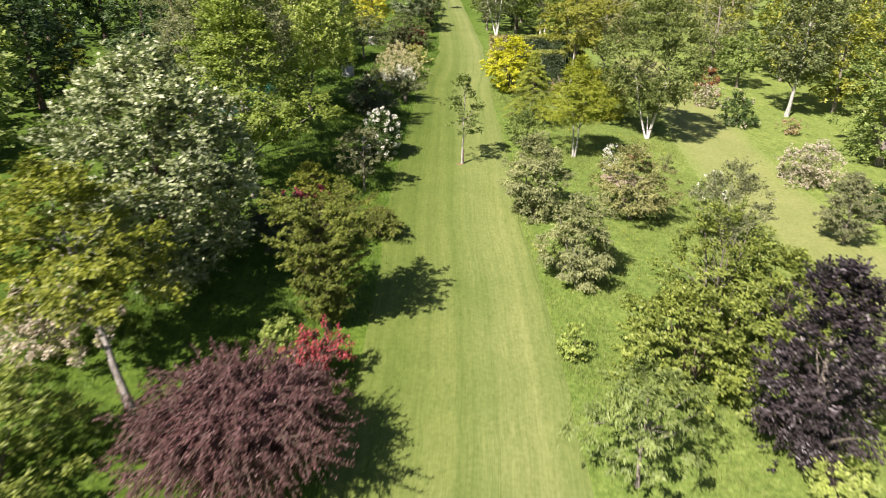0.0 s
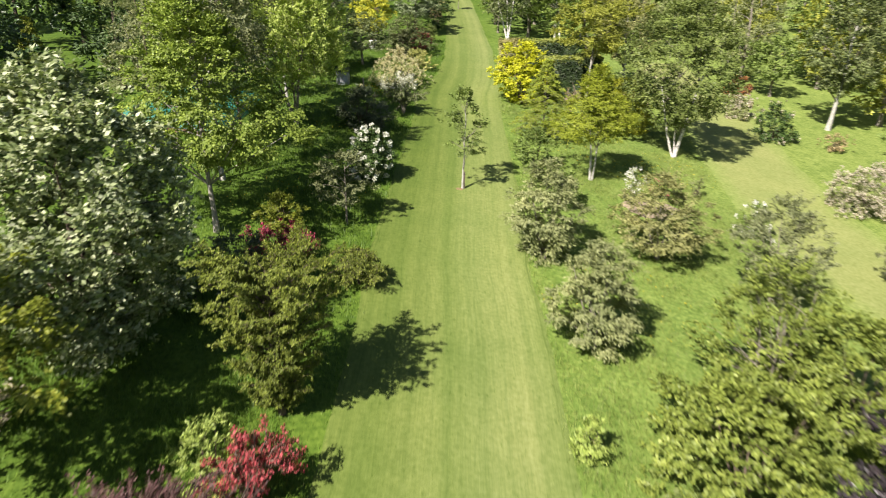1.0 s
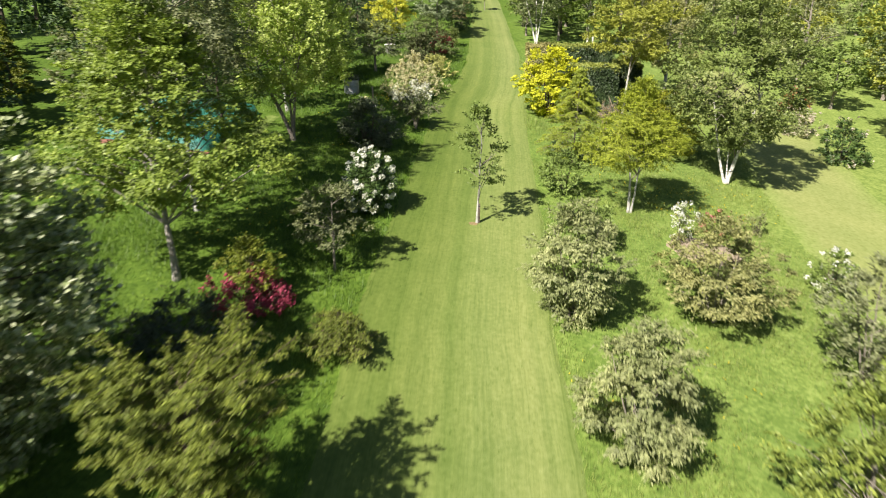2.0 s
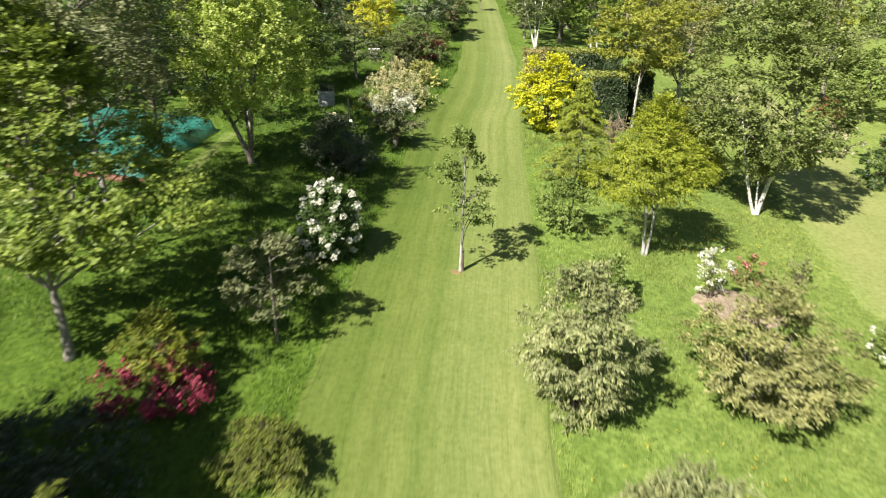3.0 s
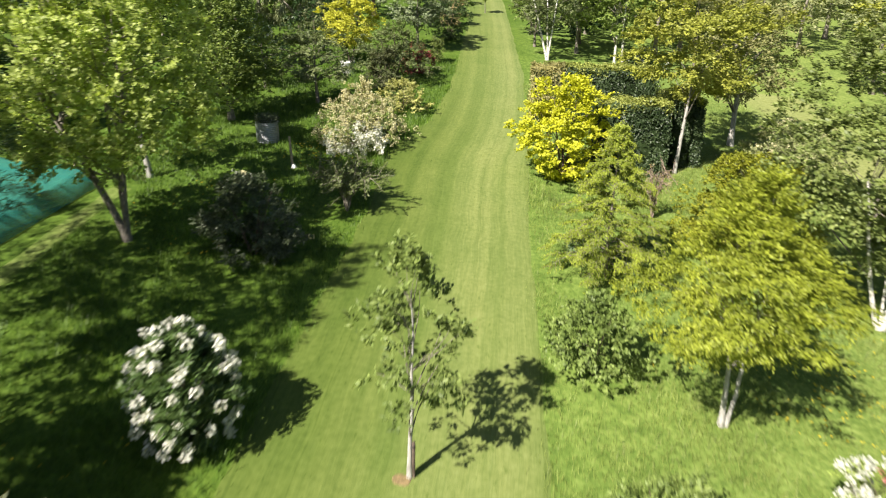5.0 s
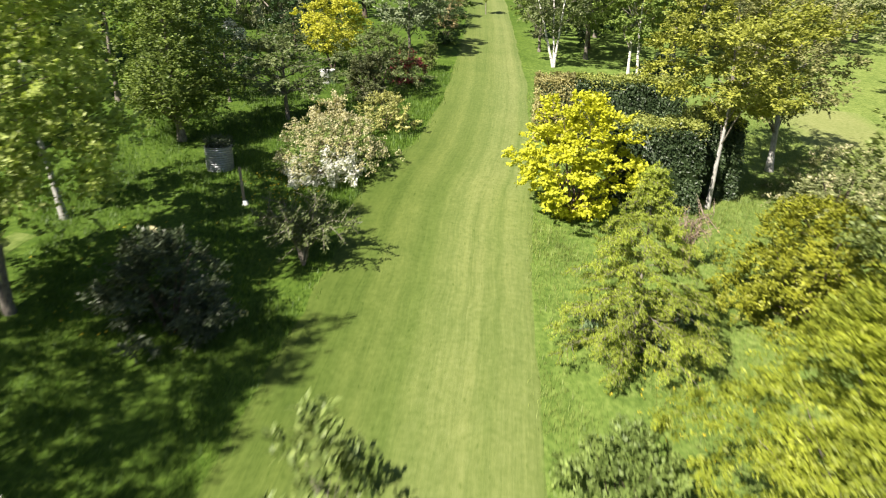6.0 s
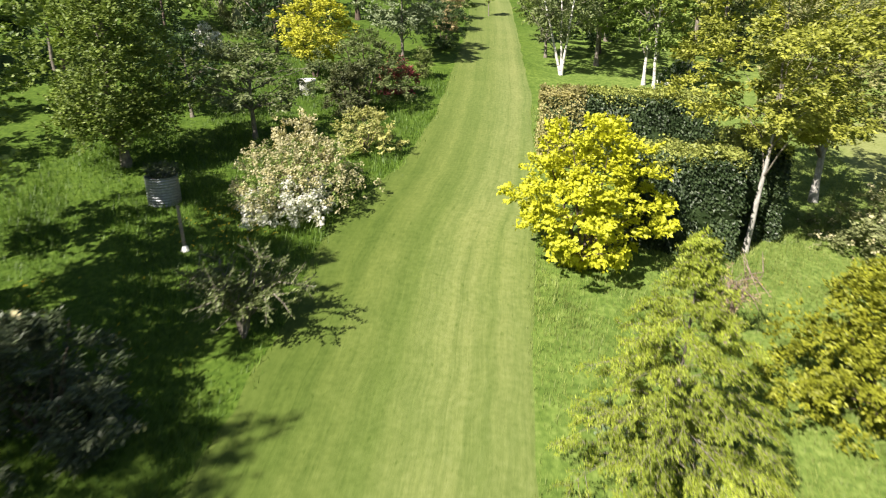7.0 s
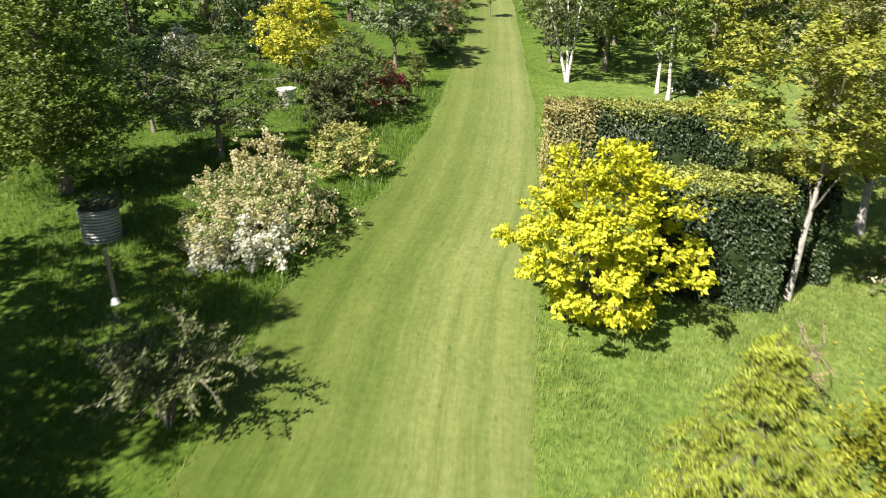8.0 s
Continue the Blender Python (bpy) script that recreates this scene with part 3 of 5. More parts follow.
        base[:, 2] = np.maximum(base[:, 2], 0.08)
        c = np.repeat(base, petals, axis=0)
        o = unit(rng.normal(0, 1, (len(c), 3)))
        v, f = leaves(rng, c + o * radius * 0.55, o, psize, psize * 0.9, 0.2, 0.0, 0.1, 0.4)
        mesh_ob("blossom", v, f, fm, crown)
    return thing


def arching(name, label, x, y, h, w, leaf, shoots, per, size, bark=BARK_BROWN, flowers=None, twigs=2, seed=1, low=0.25):
    """A shrub of long arching shoots with leaves along them. flowers: (material, petals a shoot, petal size, truss radius)."""
    rng = np.random.default_rng(seed)
    thing = new(name)
    thing.location = (x, y, gz(x, y))
    tagged(thing, label, "shrub")
    stems, spots, ways, tips = [], [], [], []
    t = np.linspace(0, 1, 9)
    for s in range(shoots):
        a, reach, peak = rng.uniform(0, 2 * math.pi), 0.5 * w * rng.uniform(0.15, 1.0) ** 0.7, h * rng.uniform(0.55, 1.0)
        curl = rng.normal(0, 0.25)
        z = peak * (1 - (1 - t) ** 2) - peak * 0.42 * t ** 4 * (reach / (0.5 * w))
        path = np.stack([reach * t ** 1.25 * np.cos(a + curl * t), reach * t ** 1.25 * np.sin(a + curl * t), z - 0.05], 1)
        path[1:] += rng.normal(0, 0.02 * h, (8, 3))
        shoots_here = [path]
        for k in range(twigs):
            i = rng.integers(3, 8)
            way = unit(path[i] - path[i - 1] + rng.normal(0, 0.5, 3))
            shoots_here.append(path[i] + way * np.linspace(0, 0.32 * h * rng.uniform(0.5, 1), 5)[:, None])
        for q in shoots_here:
            stems.append(tube(q, (0.012 + 0.006 * h) * np.linspace(1, 0.25, len(q)) * (1 if len(q) == 9 else 0.5), 5))
            n = per if len(q) == 9 else per // 3
            u = rng.uniform(low if len(q) == 9 else 0.1, 1, n) * (len(q) - 1)
            i = np.minimum(u.astype(int), len(q) - 2)
            spots.append(q[i] + (q[i + 1] - q[i]) * (u - i)[:, None] + rng.normal(0, 0.03, (n, 3)))
            ways.append(unit(q[i + 1] - q[i]))
            tips.append(q[-3:])
    if shoots > 40:
        tagged(mesh_ob("shoot_growth", *merge(stems), bark, thing, smooth=True), kind="stuff")
    else:
        for v, f in stems:
            mesh_ob("stem", v, f, bark, thing, smooth=True)
    where, along = np.concatenate(spots), np.concatenate(ways)
    where[:, 2] = np.maximum(where[:, 2], 0.03)
    mesh_ob("crown", *leaves(rng, where, unit(along + rng.normal(0, 0.35, where.shape)), size[0], size[1], 0.3, -0.1), leaf, thing)
    if flowers:
        fm, petals, psize, radius = flowers
        c = np.repeat(np.concatenate(tips), petals, axis=0)
        o = unit(rng.normal(0, 1, c.shape))
        mesh_ob("blossom", *leaves(rng, c + o * radius, o, psize, psize * 0.9, 0.2, 0.0, 0.1, 0.4), fm, thing)
    return thing


def feathery(name, label, x, y, h, w, leaf, form, branches, twigs, needles, size, bark, girth, rise, sag, low, seed, lean=0.0):
    """A conifer of whorled limbs that carry flat sprays of short leaves. form: crown radius (0 to 1) by height (0 to 1)."""
    rng = np.random.default_rng(seed)
    thing = new(name)
    thing.location = (x, y, gz(x, y))
    tagged(thing, label, "conifer")
    zs = np.linspace(-0.1, h * 0.97, 12)
    axis = np.stack([lean * zs / h + np.cumsum(rng.normal(0, 0.012, 12)), np.cumsum(rng.normal(0, 0.012, 12)), zs], 1)
    trunk = mesh_ob("trunk", *tube(axis, girth * np.linspace(1, 0.12, 12), 8), bark, thing, smooth=True)
    spots, ways, fine = [], [], []
    s = np.linspace(0, 1, 7)
    for b in range(branches):
        t = (b + rng.uniform(0.2, 0.8)) / branches
        z = low + (h - low) * 0.96 * t
        reach = max(0.12, 0.5 * w * float(np.interp(t, *form)) * rng.uniform(0.7, 1.12))
        a = b * 2.4 + rng.normal(0, 0.35)
        root = np.array([np.interp(z, zs, axis[:, 0]), np.interp(z, zs, axis[:, 1]), z])
        bend = rng.normal(0, 0.2)
        path = root + np.stack([reach * s * np.cos(a + bend * s), reach * s * np.sin(a + bend * s), reach * (rise * s - sag * s ** 2)], 1)
        path[1:, 2] += rng.normal(0, 0.02, 6)
        path[:, 2] = np.maximum(path[:, 2], 0.06)
        mesh_ob("limb", *tube(path, max(0.007, girth * 0.3 * (1 - 0.7 * t)) * np.linspace(1, 0.25, 7), 5), bark, trunk, smooth=True)
        k = max(5, int(twigs * (0.35 + 0.65 * reach / (0.5 * w))))
        for j in range(k):
            u = rng.uniform(0.18, 1.0) * 5.999
            i = int(u)
            base = path[i] + (path[i + 1] - path[i]) * (u - i)
            ahead = unit(path[i + 1] - path[i])
            side = unit(np.cross(ahead, np.array([0, 0, 1.0]))) * (1 if j % 2 else -1)
            way = unit(ahead * rng.uniform(0.4, 1.1) + side * rng.uniform(0.4, 1.0) + rng.normal(0, 0.25, 3))
            ln = rng.uniform(0.14, 0.34) * (1.25 - 0.08 * u) * (0.6 + 0.4 * reach / (0.5 * w)) + 0.05
            twig = base + way * np.linspace(0, ln, 4)[:, None]
            twig[:, 2] -= np.linspace(0, 1, 4) ** 2 * ln * 0.22
            fine.append(tube(twig, np.array([0.006, 0.005, 0.004, 0.003]), 3))
            v = rng.uniform(0.02, 1, needles)
            spots.append(base + way * (ln * v)[:, None] - np.array([0, 0, 1.0]) * (v ** 2 * ln * 0.22)[:, None] + rng.normal(0, 0.016, (needles, 3)))
            ways.append(np.repeat(way[None], needles, axis=0))
    where, along = np.concatenate(spots), np.concatenate(ways)
    where[:, 2] = np.maximum(where[:, 2], 0.03)
    crown = mesh_ob("crown", *leaves(rng, where, unit(along + rng.normal(0, 0.3, where.shape)), size[0], size[1], 0.5, -0.05), leaf, thing)
    tagged(mesh_ob("twig_growth", *merge(fine), bark, crown), kind="stuff")
    return thing


# ---------------------------------------------------------------- beside the ride, left
arching("berberis_shrub", "large rounded maroon-leaved shrub with arching shoots", -5.4, 11.5, 3.15, 5.2, L_MAROON, 360, 170, (0.07, 0.038), twigs=4, seed=3, low=0.2)
arching("azalea_bush", "red flowering azalea with open arching branches beside the ride", -4.75, 15.2, 1.8, 2.3, L_BRONZE, 26, 60, (0.075, 0.035), flowers=(F_PINK, 15, 0.06, 0.06), twigs=2, seed=5)
plant("green_azalea", "pale green azalea leafing beside the red one", "shrub", -5.75, 15.5, 1.7, 1.6, L_PALE, "dome", 0.15, 36, 0.28, 4200, (0.08, 0.04), BARK_BROWN, 5, 0.025)
plant("leaning_maple", "young maple with grey leaning trunk and yellow-green leaves", "tree", -9.1, 13.5, 6.3, 5.6, L_OLIVEGOLD, "tier", 2.8, 80, 0.55, 18000,
      (0.12, 0.08), BARK_ASH, 1, 0.105, lean=(-1.6, 0.6), flat=0.5, limbs=22, rise=0.0)
plant("blush_azalea", "pale pink flowering azalea bush in long grass", "shrub", -12.3, 15.4, 1.9, 2.9, L_PALE, "dome", 0.1, 45, 0.3, 3500, (0.07, 0.035), BARK_BROWN, 6,
      0.03, flowers=(F_BLUSH, 620, 12, 0.10, 0.085))
plant("olive_shrub", "spreading olive-green shrub in long grass", "shrub", -10.6, 10.4, 3.2, 4.2, L_SHRUB_OLIVE, "dome", 0.15, 85, 0.45, 14000, (0.11, 0.06), BARK_BROWN, 6, 0.05)
plant("whitebeam", "rounded whitebeam with silvery white-backed leaves", "tree", -10.4, 18.9, 7.6, 5.9, L_SILVER, "round", 0.5, 220, 0.6, 54000, (0.16, 0.09), BARK_BROWN, 1,
      0.17, limbs=36, lift=0.05, rise=0.35, lumpy=0.5)
feathery("juniper_shrub", "upright olive-green juniper with feathery sprays", -5.05, 17.9, 3.9, 3.7, L_OLIVE, ((0, 0.2, 0.45, 0.7, 0.9, 1), (0.3, 0.48, 0.78, 1.0, 0.8, 0.35)), 112, 30, 32, (0.066, 0.03), BARK_BROWN,
         0.11, 0.95, 0.3, 0.1, 4)
feathery("spreading_juniper", "low spreading olive juniper at the ride's edge", -4.5, 24.3, 1.2, 2.0, L_OLIVE, ((0, 0.3, 0.7, 1), (1.0, 1.0, 0.7, 0.2)), 46, 22, 22, (0.06, 0.026), BARK_BROWN,
         0.05, 0.6, 0.4, 0.08, 8)
plant("crimson_azalea", "deep crimson azalea with a green crown of new leaves", "shrub", -7.7, 25.85, 1.0, 2.45, L_BRONZE, "dome", 0.08, 40, 0.28, 3200, (0.07, 0.035), BARK_BROWN, 6,
      0.03, flowers=(F_CRIMSON, 400, 12, 0.10, 0.07))
plant("green_azalea", "yellow-green azalea growing through the crimson one", "shrub", -7.75, 26.1, 2.05, 1.9, L_OLIVEGOLD, "dome", 0.7, 36, 0.3, 7500, (0.07, 0.035), BARK_BROWN, 4, 0.025)
plant("laurel_bush", "dark spreading evergreen bush in shade", "shrub", -8.0, 22.8, 1.9, 3.4, L_DARKGREY, "dome", 0.1, 60, 0.4, 7500, (0.10, 0.05), BARK_BROWN, 6, 0.04)
plant("maple_tree", "maple with grey trunk and spreading layered green crown", "tree", -10.43, 26.7, 8.8, 7.9, L_FIELD, "cone", 2.6, 145, 0.72, 48000, (0.115, 0.08), BARK_ASH, 1, 0.105,
      flat=0.42, limbs=34, lumpy=1.8, rise=0.0, shift=(-0.35, 0.6))
plant("pale_dogwood", "small open tree with thin grey-green leaves", "tree", -5.95, 28.55, 2.9, 2.6, L_WILLOW, "round", 0.9, 34, 0.36, 5400, (0.10, 0.05), BARK_GREY, 1, 0.05, flat=0.5,
      limbs=16)
plant("white_rhododendron", "white flowering rhododendron with dark leaves", "shrub", -5.93, 33.25, 2.4, 1.75, L_RHODO, "round", 0.1, 80, 0.27, 12000, (0.12, 0.045), BARK_BROWN, 4, 0.04,
      flowers=(F_WHITE, 70, 34, 0.12, 0.08))
plant("dark_rhododendron", "dark-leaved rounded rhododendron in tree shade", "shrub", -7.8, 40.2, 2.3, 2.8, L_DARKGREY, "dome", 0.1, 60, 0.36, 13000, (0.12, 0.04), BARK_BROWN, 6, 0.04,
      flowers=(F_CREAM, 5, 12, 0.10, 0.07))
arching("straggly_azalea", "straggly azalea with long arching sparse shoots", -6.1, 43.65, 2.0, 2.9, L_CHERRY, 24, 110, (0.085, 0.04), BARK_GREY, twigs=4, seed=19)
plant("lime_maple", "fresh lime-green maple with forked low trunk", "tree", -11.45, 39.9, 9.2, 7.0, L_LIME, "plume", 2.3, 150, 0.6, 46000, (0.12, 0.088), BARK_GREY, 2, 0.115, flat=1.5, limbs=40, rise=0.9,
      ends=((-2.4, 0.2, 4.6, 1.25, 1.0), (0.9, -0.3, 4.8, 1.4, 0.8), (-0.6, 0.9, 4.9, 1.6, 0.6)))
plant("pale_trunk_tree", "slim pale-trunked tree in long grass", "tree", -13.35, 44.2, 8.0, 4.8, L_MAPLE, "round", 2.6, 75, 0.5, 9000, (0.15, 0.11), BARK_PALE, 1, 0.09)
plant("scots_pine", "small pine with slim trunk and dark needle tufts", "conifer", -13.15, 36.3, 8.5, 4.6, L_CONIFER, "tier", 1.9, 95, 0.48, 24000, (0.17, 0.022), BARK_BROWN, 1, 0.085,
      lean=(-0.4, 0), flat=0.6)
plant("scots_pine", "small pine with leaning reddish trunk and grey needles", "conifer", -17.0, 35.6, 8.0, 4.4, L_SAGE, "tier", 2.0, 44, 0.45, 8000, (0.17, 0.022), BARK_BROWN, 1, 0.09,
      lean=(-0.6, 0.2), flat=0.6)
plant("grey_willow", "airy grey-green willow by the netted bed", "tree", -15.5, 34.0, 7.0, 5.0, L_SAGE, "plume", 2.4, 60, 0.5, 7000, (0.14, 0.03), BARK_GREY, 2, 0.09)
plant("slim_birch", "slim pale-trunked tree with an airy grey-green crown", "tree", -12.15, 31.4, 12.0, 6.6, L_WILLOW, "dome", 5.0, 120, 0.66, 36000, (0.13, 0.07), BARK_PALE, 1, 0.1, limbs=24, lumpy=2.0)
feathery("golden_cypress", "small yellow-green cypress at the edge of the dark wood", -26.6, 40.4, 4.2, 2.4, L_OLIVEGOLD, ((0, 0.2, 0.6, 1), (0.9, 1.0, 0.6, 0.05)), 60, 16, 20, (0.12, 0.05), BARK_BROWN,
         0.08, 0.5, 0.3, 0.15, 27)
plant("hornbeam", "dense cone-shaped hornbeam with upright green shoots", "tree", -13.6, 51.0, 6.9, 5.6, L_HORNBEAM, "cone", 0.9, 160, 0.5, 46000, (0.10, 0.058), BARK_GREY, 1, 0.14, flat=1.3, lift=0.4, lumpy=1.6,
      limbs=30, rise=0.8)
plant("spreading_cherry", "low spreading dark-leaved cherry on a short trunk", "tree", -11.0, 54.8, 3.7, 4.6, L_CHERRY, "dome", 1.3, 70, 0.42, 12000, (0.12, 0.055), BARK_GREY, 1, 0.1, flat=0.4,
      limbs=24, rise=0.0)
plant("small_cherry", "small slim-trunked tree with dark leaves", "tree", -14.25, 56.2, 3.1, 2.7, L_DARK, "round", 1.0, 40, 0.4, 4500, (0.12, 0.06), BARK_GREY, 1, 0.08)
plant("cream_azalea", "broad azalea mound of cream and white blossom", "shrub", -7.5, 50.3, 1.75, 3.7, L_SHRUB, "dome", 0.1, 120, 0.32, 9000, (0.08, 0.04), BARK_BROWN, 8, 0.04,
      flowers=(F_CREAM, 850, 12, 0.10, 0.06))
plant("cream_azalea", "taller back stems of a cream azalea mound", "shrub", -7.75, 51.2, 2.15, 2.1, L_BEECH, "dome", 0.3, 40, 0.3, 3200, (0.08, 0.04), BARK_BROWN, 6, 0.03,
      flowers=(F_CREAM, 260, 12, 0.10, 0.075))
plant("white_azalea", "low white-flowering front of the azalea mound", "shrub", -7.25, 49.3, 0.95, 2.6, L_SAGE, "dome", 0.06, 45, 0.26, 2500, (0.08, 0.04), BARK_BROWN, 6, 0.03,
      flowers=(F_WHITE, 420, 12, 0.10, 0.075))
plant("variegated_shrub", "small yellow-cream variegated shrub at the ride's edge", "shrub", -6.95, 55.15, 1.5, 2.65, L_VARIEGATED, "dome", 0.08, 50, 0.3, 6500, (0.09, 0.05), BARK_BROWN, 6, 0.03)
plant("bronze_maple", "spreading dark grey-green maple with reddish tips", "tree", -8.55, 60.4, 3.2, 3.9, L_CHERRY, "dome", 0.35, 85, 0.4, 14000, (0.11, 0.05), BARK_BROWN, 3, 0.09, flat=0.5)
plant("grey_shrub", "grey-green shrub beside the bronze maple", "shrub", -8.7, 58.7, 2.2, 1.7, L_BRONZEGREEN, "dome", 0.2, 50, 0.36, 6000, (0.12, 0.05), BARK_BROWN, 5, 0.04)
plant("red_azalea", "low red azalea behind the bronze maple", "shrub", -7.75, 62.9, 1.5, 1.8, L_BRONZE, "dome", 0.1, 34, 0.28, 2200, (0.08, 0.04), BARK_BROWN, 5, 0.03,
      flowers=(F_RUST, 300, 10, 0.12, 0.085))
plant("young_laurel", "small upright speckled evergreen shrub", "shrub", -7.1, 66.0, 1.6, 1.2, L_BIRCH, "plume", 0.08, 28, 0.24, 3800, (0.09, 0.045), BARK_BROWN, 3, 0.03)
plant("golden_maple", "bright golden-yellow rounded tree", "tree", -12.1, 64.0, 3.9, 4.2, L_GOLDFAR, "round", 0.9, 75, 0.42, 18000, (0.11, 0.07), BARK_BROWN, 2, 0.09)
plant("silver_pear", "grey-green round-headed tree on a clear stem", "tree", -8.95, 69.0, 5.0, 4.3, L_PEAR, "round", 1.5, 85, 0.45, 18000, (0.13, 0.07), BARK_GREY, 1, 0.1)
plant("dark_pine_ball", "dark blue-green dwarf pine ball", "conifer", -7.6, 73.2, 2.6, 3.5, L_CONIFER, "round", 0.1, 70, 0.36, 12000, (0.13, 0.04), BARK_BROWN, 4, 0.05)
plant("white_shrub", "shrub topped with white blossom by a far lawn", "shrub", -19.0, 65.7, 1.4, 2.4, L_SAGE, "dome", 0.1, 30, 0.3, 2500, (0.12, 0.06), BARK_BROWN, 4, 0.03,
      flowers=(F_WHITE, 280, 8, 0.12, 0.12))
plant("weeping_willow", "weeping silver-green tree with hanging curtains of leaves", "tree", -18.5, 72.5, 6.8, 6.8, L_WILLOW, "dome", 0.3, 130, 0.55, 20000, (0.18, 0.055), BARK_GREY, 1, 0.16, flat=1.8,
      droop=1.6, rise=-0.9)
plant("tan_shrub", "tan and copper-leaved shrub on the ride's edge", "shrub", -8.3, 79.0, 2.9, 2.6, L_TAN, "plume", 0.1, 44, 0.4, 5000, (0.14, 0.06), BARK_BROWN, 4, 0.04)
plant("edge_shrub", "rounded green shrub on the ride's edge", "shrub", -8.6, 84.5, 2.6, 2.4, L_SHRUB, "dome", 0.1, 40, 0.4, 4000, (0.15, 0.07), BARK_BROWN, 4, 0.04)
plant("edge_shrub", "rounded grey-green shrub on the ride's edge", "shrub", -9.6, 91.0, 3.0, 2.8, L_SAGE, "dome", 0.1, 40, 0.4, 4000, (0.16, 0.07), BARK_BROWN, 4, 0.04)

# ---------------------------------------------------------------- on the ride
plant("young_oak", "young open-crowned tree planted on the mown ride", "tree", -1.78, 33.35, 4.5, 2.4, L_YOUNG, "plume", 1.5, 30, 0.34, 3600, (0.115, 0.06), BARK_PALE, 1, 0.048, limbs=26,
      flat=0.7, shift=(0.1, 0.0))
plant("young_oak", "far young tree on the mown ride", "tree", -6.5, 87.4, 2.6, 1.5, L_LIME, "plume", 1.0, 16, 0.3, 1500, (0.13, 0.08), BARK_GREY, 1, 0.045)

# ---------------------------------------------------------------- beside the ride, right
plant("purple_beech", "dark purple-leaved beech with dense drooping boughs", "tree", 8.1, 14.5, 5.5, 3.6, L_PURPLE, "plume", 0.5, 80, 0.5, 19000, (0.12, 0.07), BARK_GREY, 1, 0.12, flat=0.9,
      limbs=30, rise=0.4, droop=0.4, lumpy=2.2)
plant("yellow_shrub", "low yellow-green shrub under the purple beech", "shrub", 8.4, 13.1, 1.4, 1.7, L_LIME, "dome", 0.06, 26, 0.28, 2600, (0.11, 0.06), BARK_BROWN, 5, 0.03)
plant("elaeagnus_shrub", "pale sage shrub behind the purple beech", "shrub", 10.9, 17.0, 2.3, 2.2, L_SAGE, "plume", 0.1, 44, 0.36, 6500, (0.115, 0.045), BARK_GREY, 4, 0.04, flat=0.5, droop=0.6, group="sage shrubs")
plant("young_walnut", "small tree with drooping grey-green leaflets", "tree", 3.6, 13.05, 3.2, 3.7, L_WALNUT, "dome", 1.2, 40, 0.4, 5200, (0.13, 0.045), BARK_GREY, 1, 0.06, droop=0.9, limbs=22, rise=-0.1)
plant("foxglove_shrub", "small bright yellow-green shrub beside the ride", "shrub", 2.48, 17.75, 1.25, 0.95, L_PALE, "plume", 0.05, 22, 0.2, 2200, (0.09, 0.05), BARK_BROWN, 4, 0.02)
plant("magnolia_shrub", "tall open shrub with bare grey stems above", "shrub", 7.3, 20.4, 4.4, 4.0, L_SHRUB_OLIVE, "plume", 0.4, 80, 0.42, 13000, (0.11, 0.055), BARK_GREY, 7, 0.07, limbs=48)
plant("viburnum_shrub", "broad bright green shrub with tiered boughs", "shrub", 5.9, 17.4, 2.9, 4.6, L_SHRUB_OLIVE, "dome", 0.1, 100, 0.42, 16000, (0.12, 0.078), BARK_BROWN, 8, 0.05, flat=0.45, rise=0.1)
plant("viburnum_shrub", "broad yellow-green shrub with tiered boughs", "shrub", 9.2, 20.0, 3.2, 4.4, L_SHRUB_OLIVE, "dome", 0.1, 95, 0.42, 16000, (0.12, 0.078), BARK_BROWN, 8, 0.05, flat=0.45, rise=0.1)
SAGE = "rounded sage-green shrub with drooping pale leaves"
plant("elaeagnus_shrub", SAGE, "shrub", 3.05, 22.45, 3.5, 2.85, L_SAGE, "plume", 0.1, 76, 0.42, 17000, (0.115, 0.045), BARK_GREY, 4, 0.05, flat=0.4, droop=0.7, limbs=30, lumpy=1.3, rise=0.05, group="sage shrubs")
plant("elaeagnus_shrub", SAGE, "shrub", 1.7, 27.7, 3.9, 3.1, L_SAGE, "plume", 0.1, 88, 0.44, 19000, (0.115, 0.045), BARK_GREY, 4, 0.05, flat=0.4, droop=0.7, limbs=30, lumpy=1.3, rise=0.05, group="sage shrubs")
plant("elaeagnus_shrub", "tan-flushed sage shrub on a short stem", "shrub", 6.05, 28.7, 3.35, 3.7, L_SAGE_WARM, "round", 0.45, 90, 0.44, 18000, (0.115, 0.045), BARK_GREY, 3, 0.06, flat=0.35,
      droop=0.4, limbs=30, rise=0.1, group="sage shrubs")
plant("japanese_maple", "golden-green Japanese maple with two pale stems", "tree", 4.25, 36.2, 5.5, 4.9, L_ACER, "cone", 2.0, 150, 0.46, 52000, (0.075, 0.034), BARK_PALE, 2, 0.09, turn=0.2, splay=(0.05, 0.08), lead=0.35, flat=0.3,
      limbs=34, lift=0.5, lumpy=2.0, shift=(0.1, 0.0), rise=-0.05)
plant("silver_birch", "twin-stemmed silver birch with a broad grey-green crown", "tree", 9.2, 41.1, 8.3, 6.4, L_BIRCH, "round", 1.9, 150, 0.6, 46000, (0.115, 0.075), BARK_BIRCH, 2, 0.1, limbs=38, flat=0.6,
      ends=((-1.15, 0.1, 4.0, 0.8, 0.7), (1.05, 0.3, 4.4, 1.05, 1.0), (-0.1, 0.5, 3.6, 1.1, 0.4)))
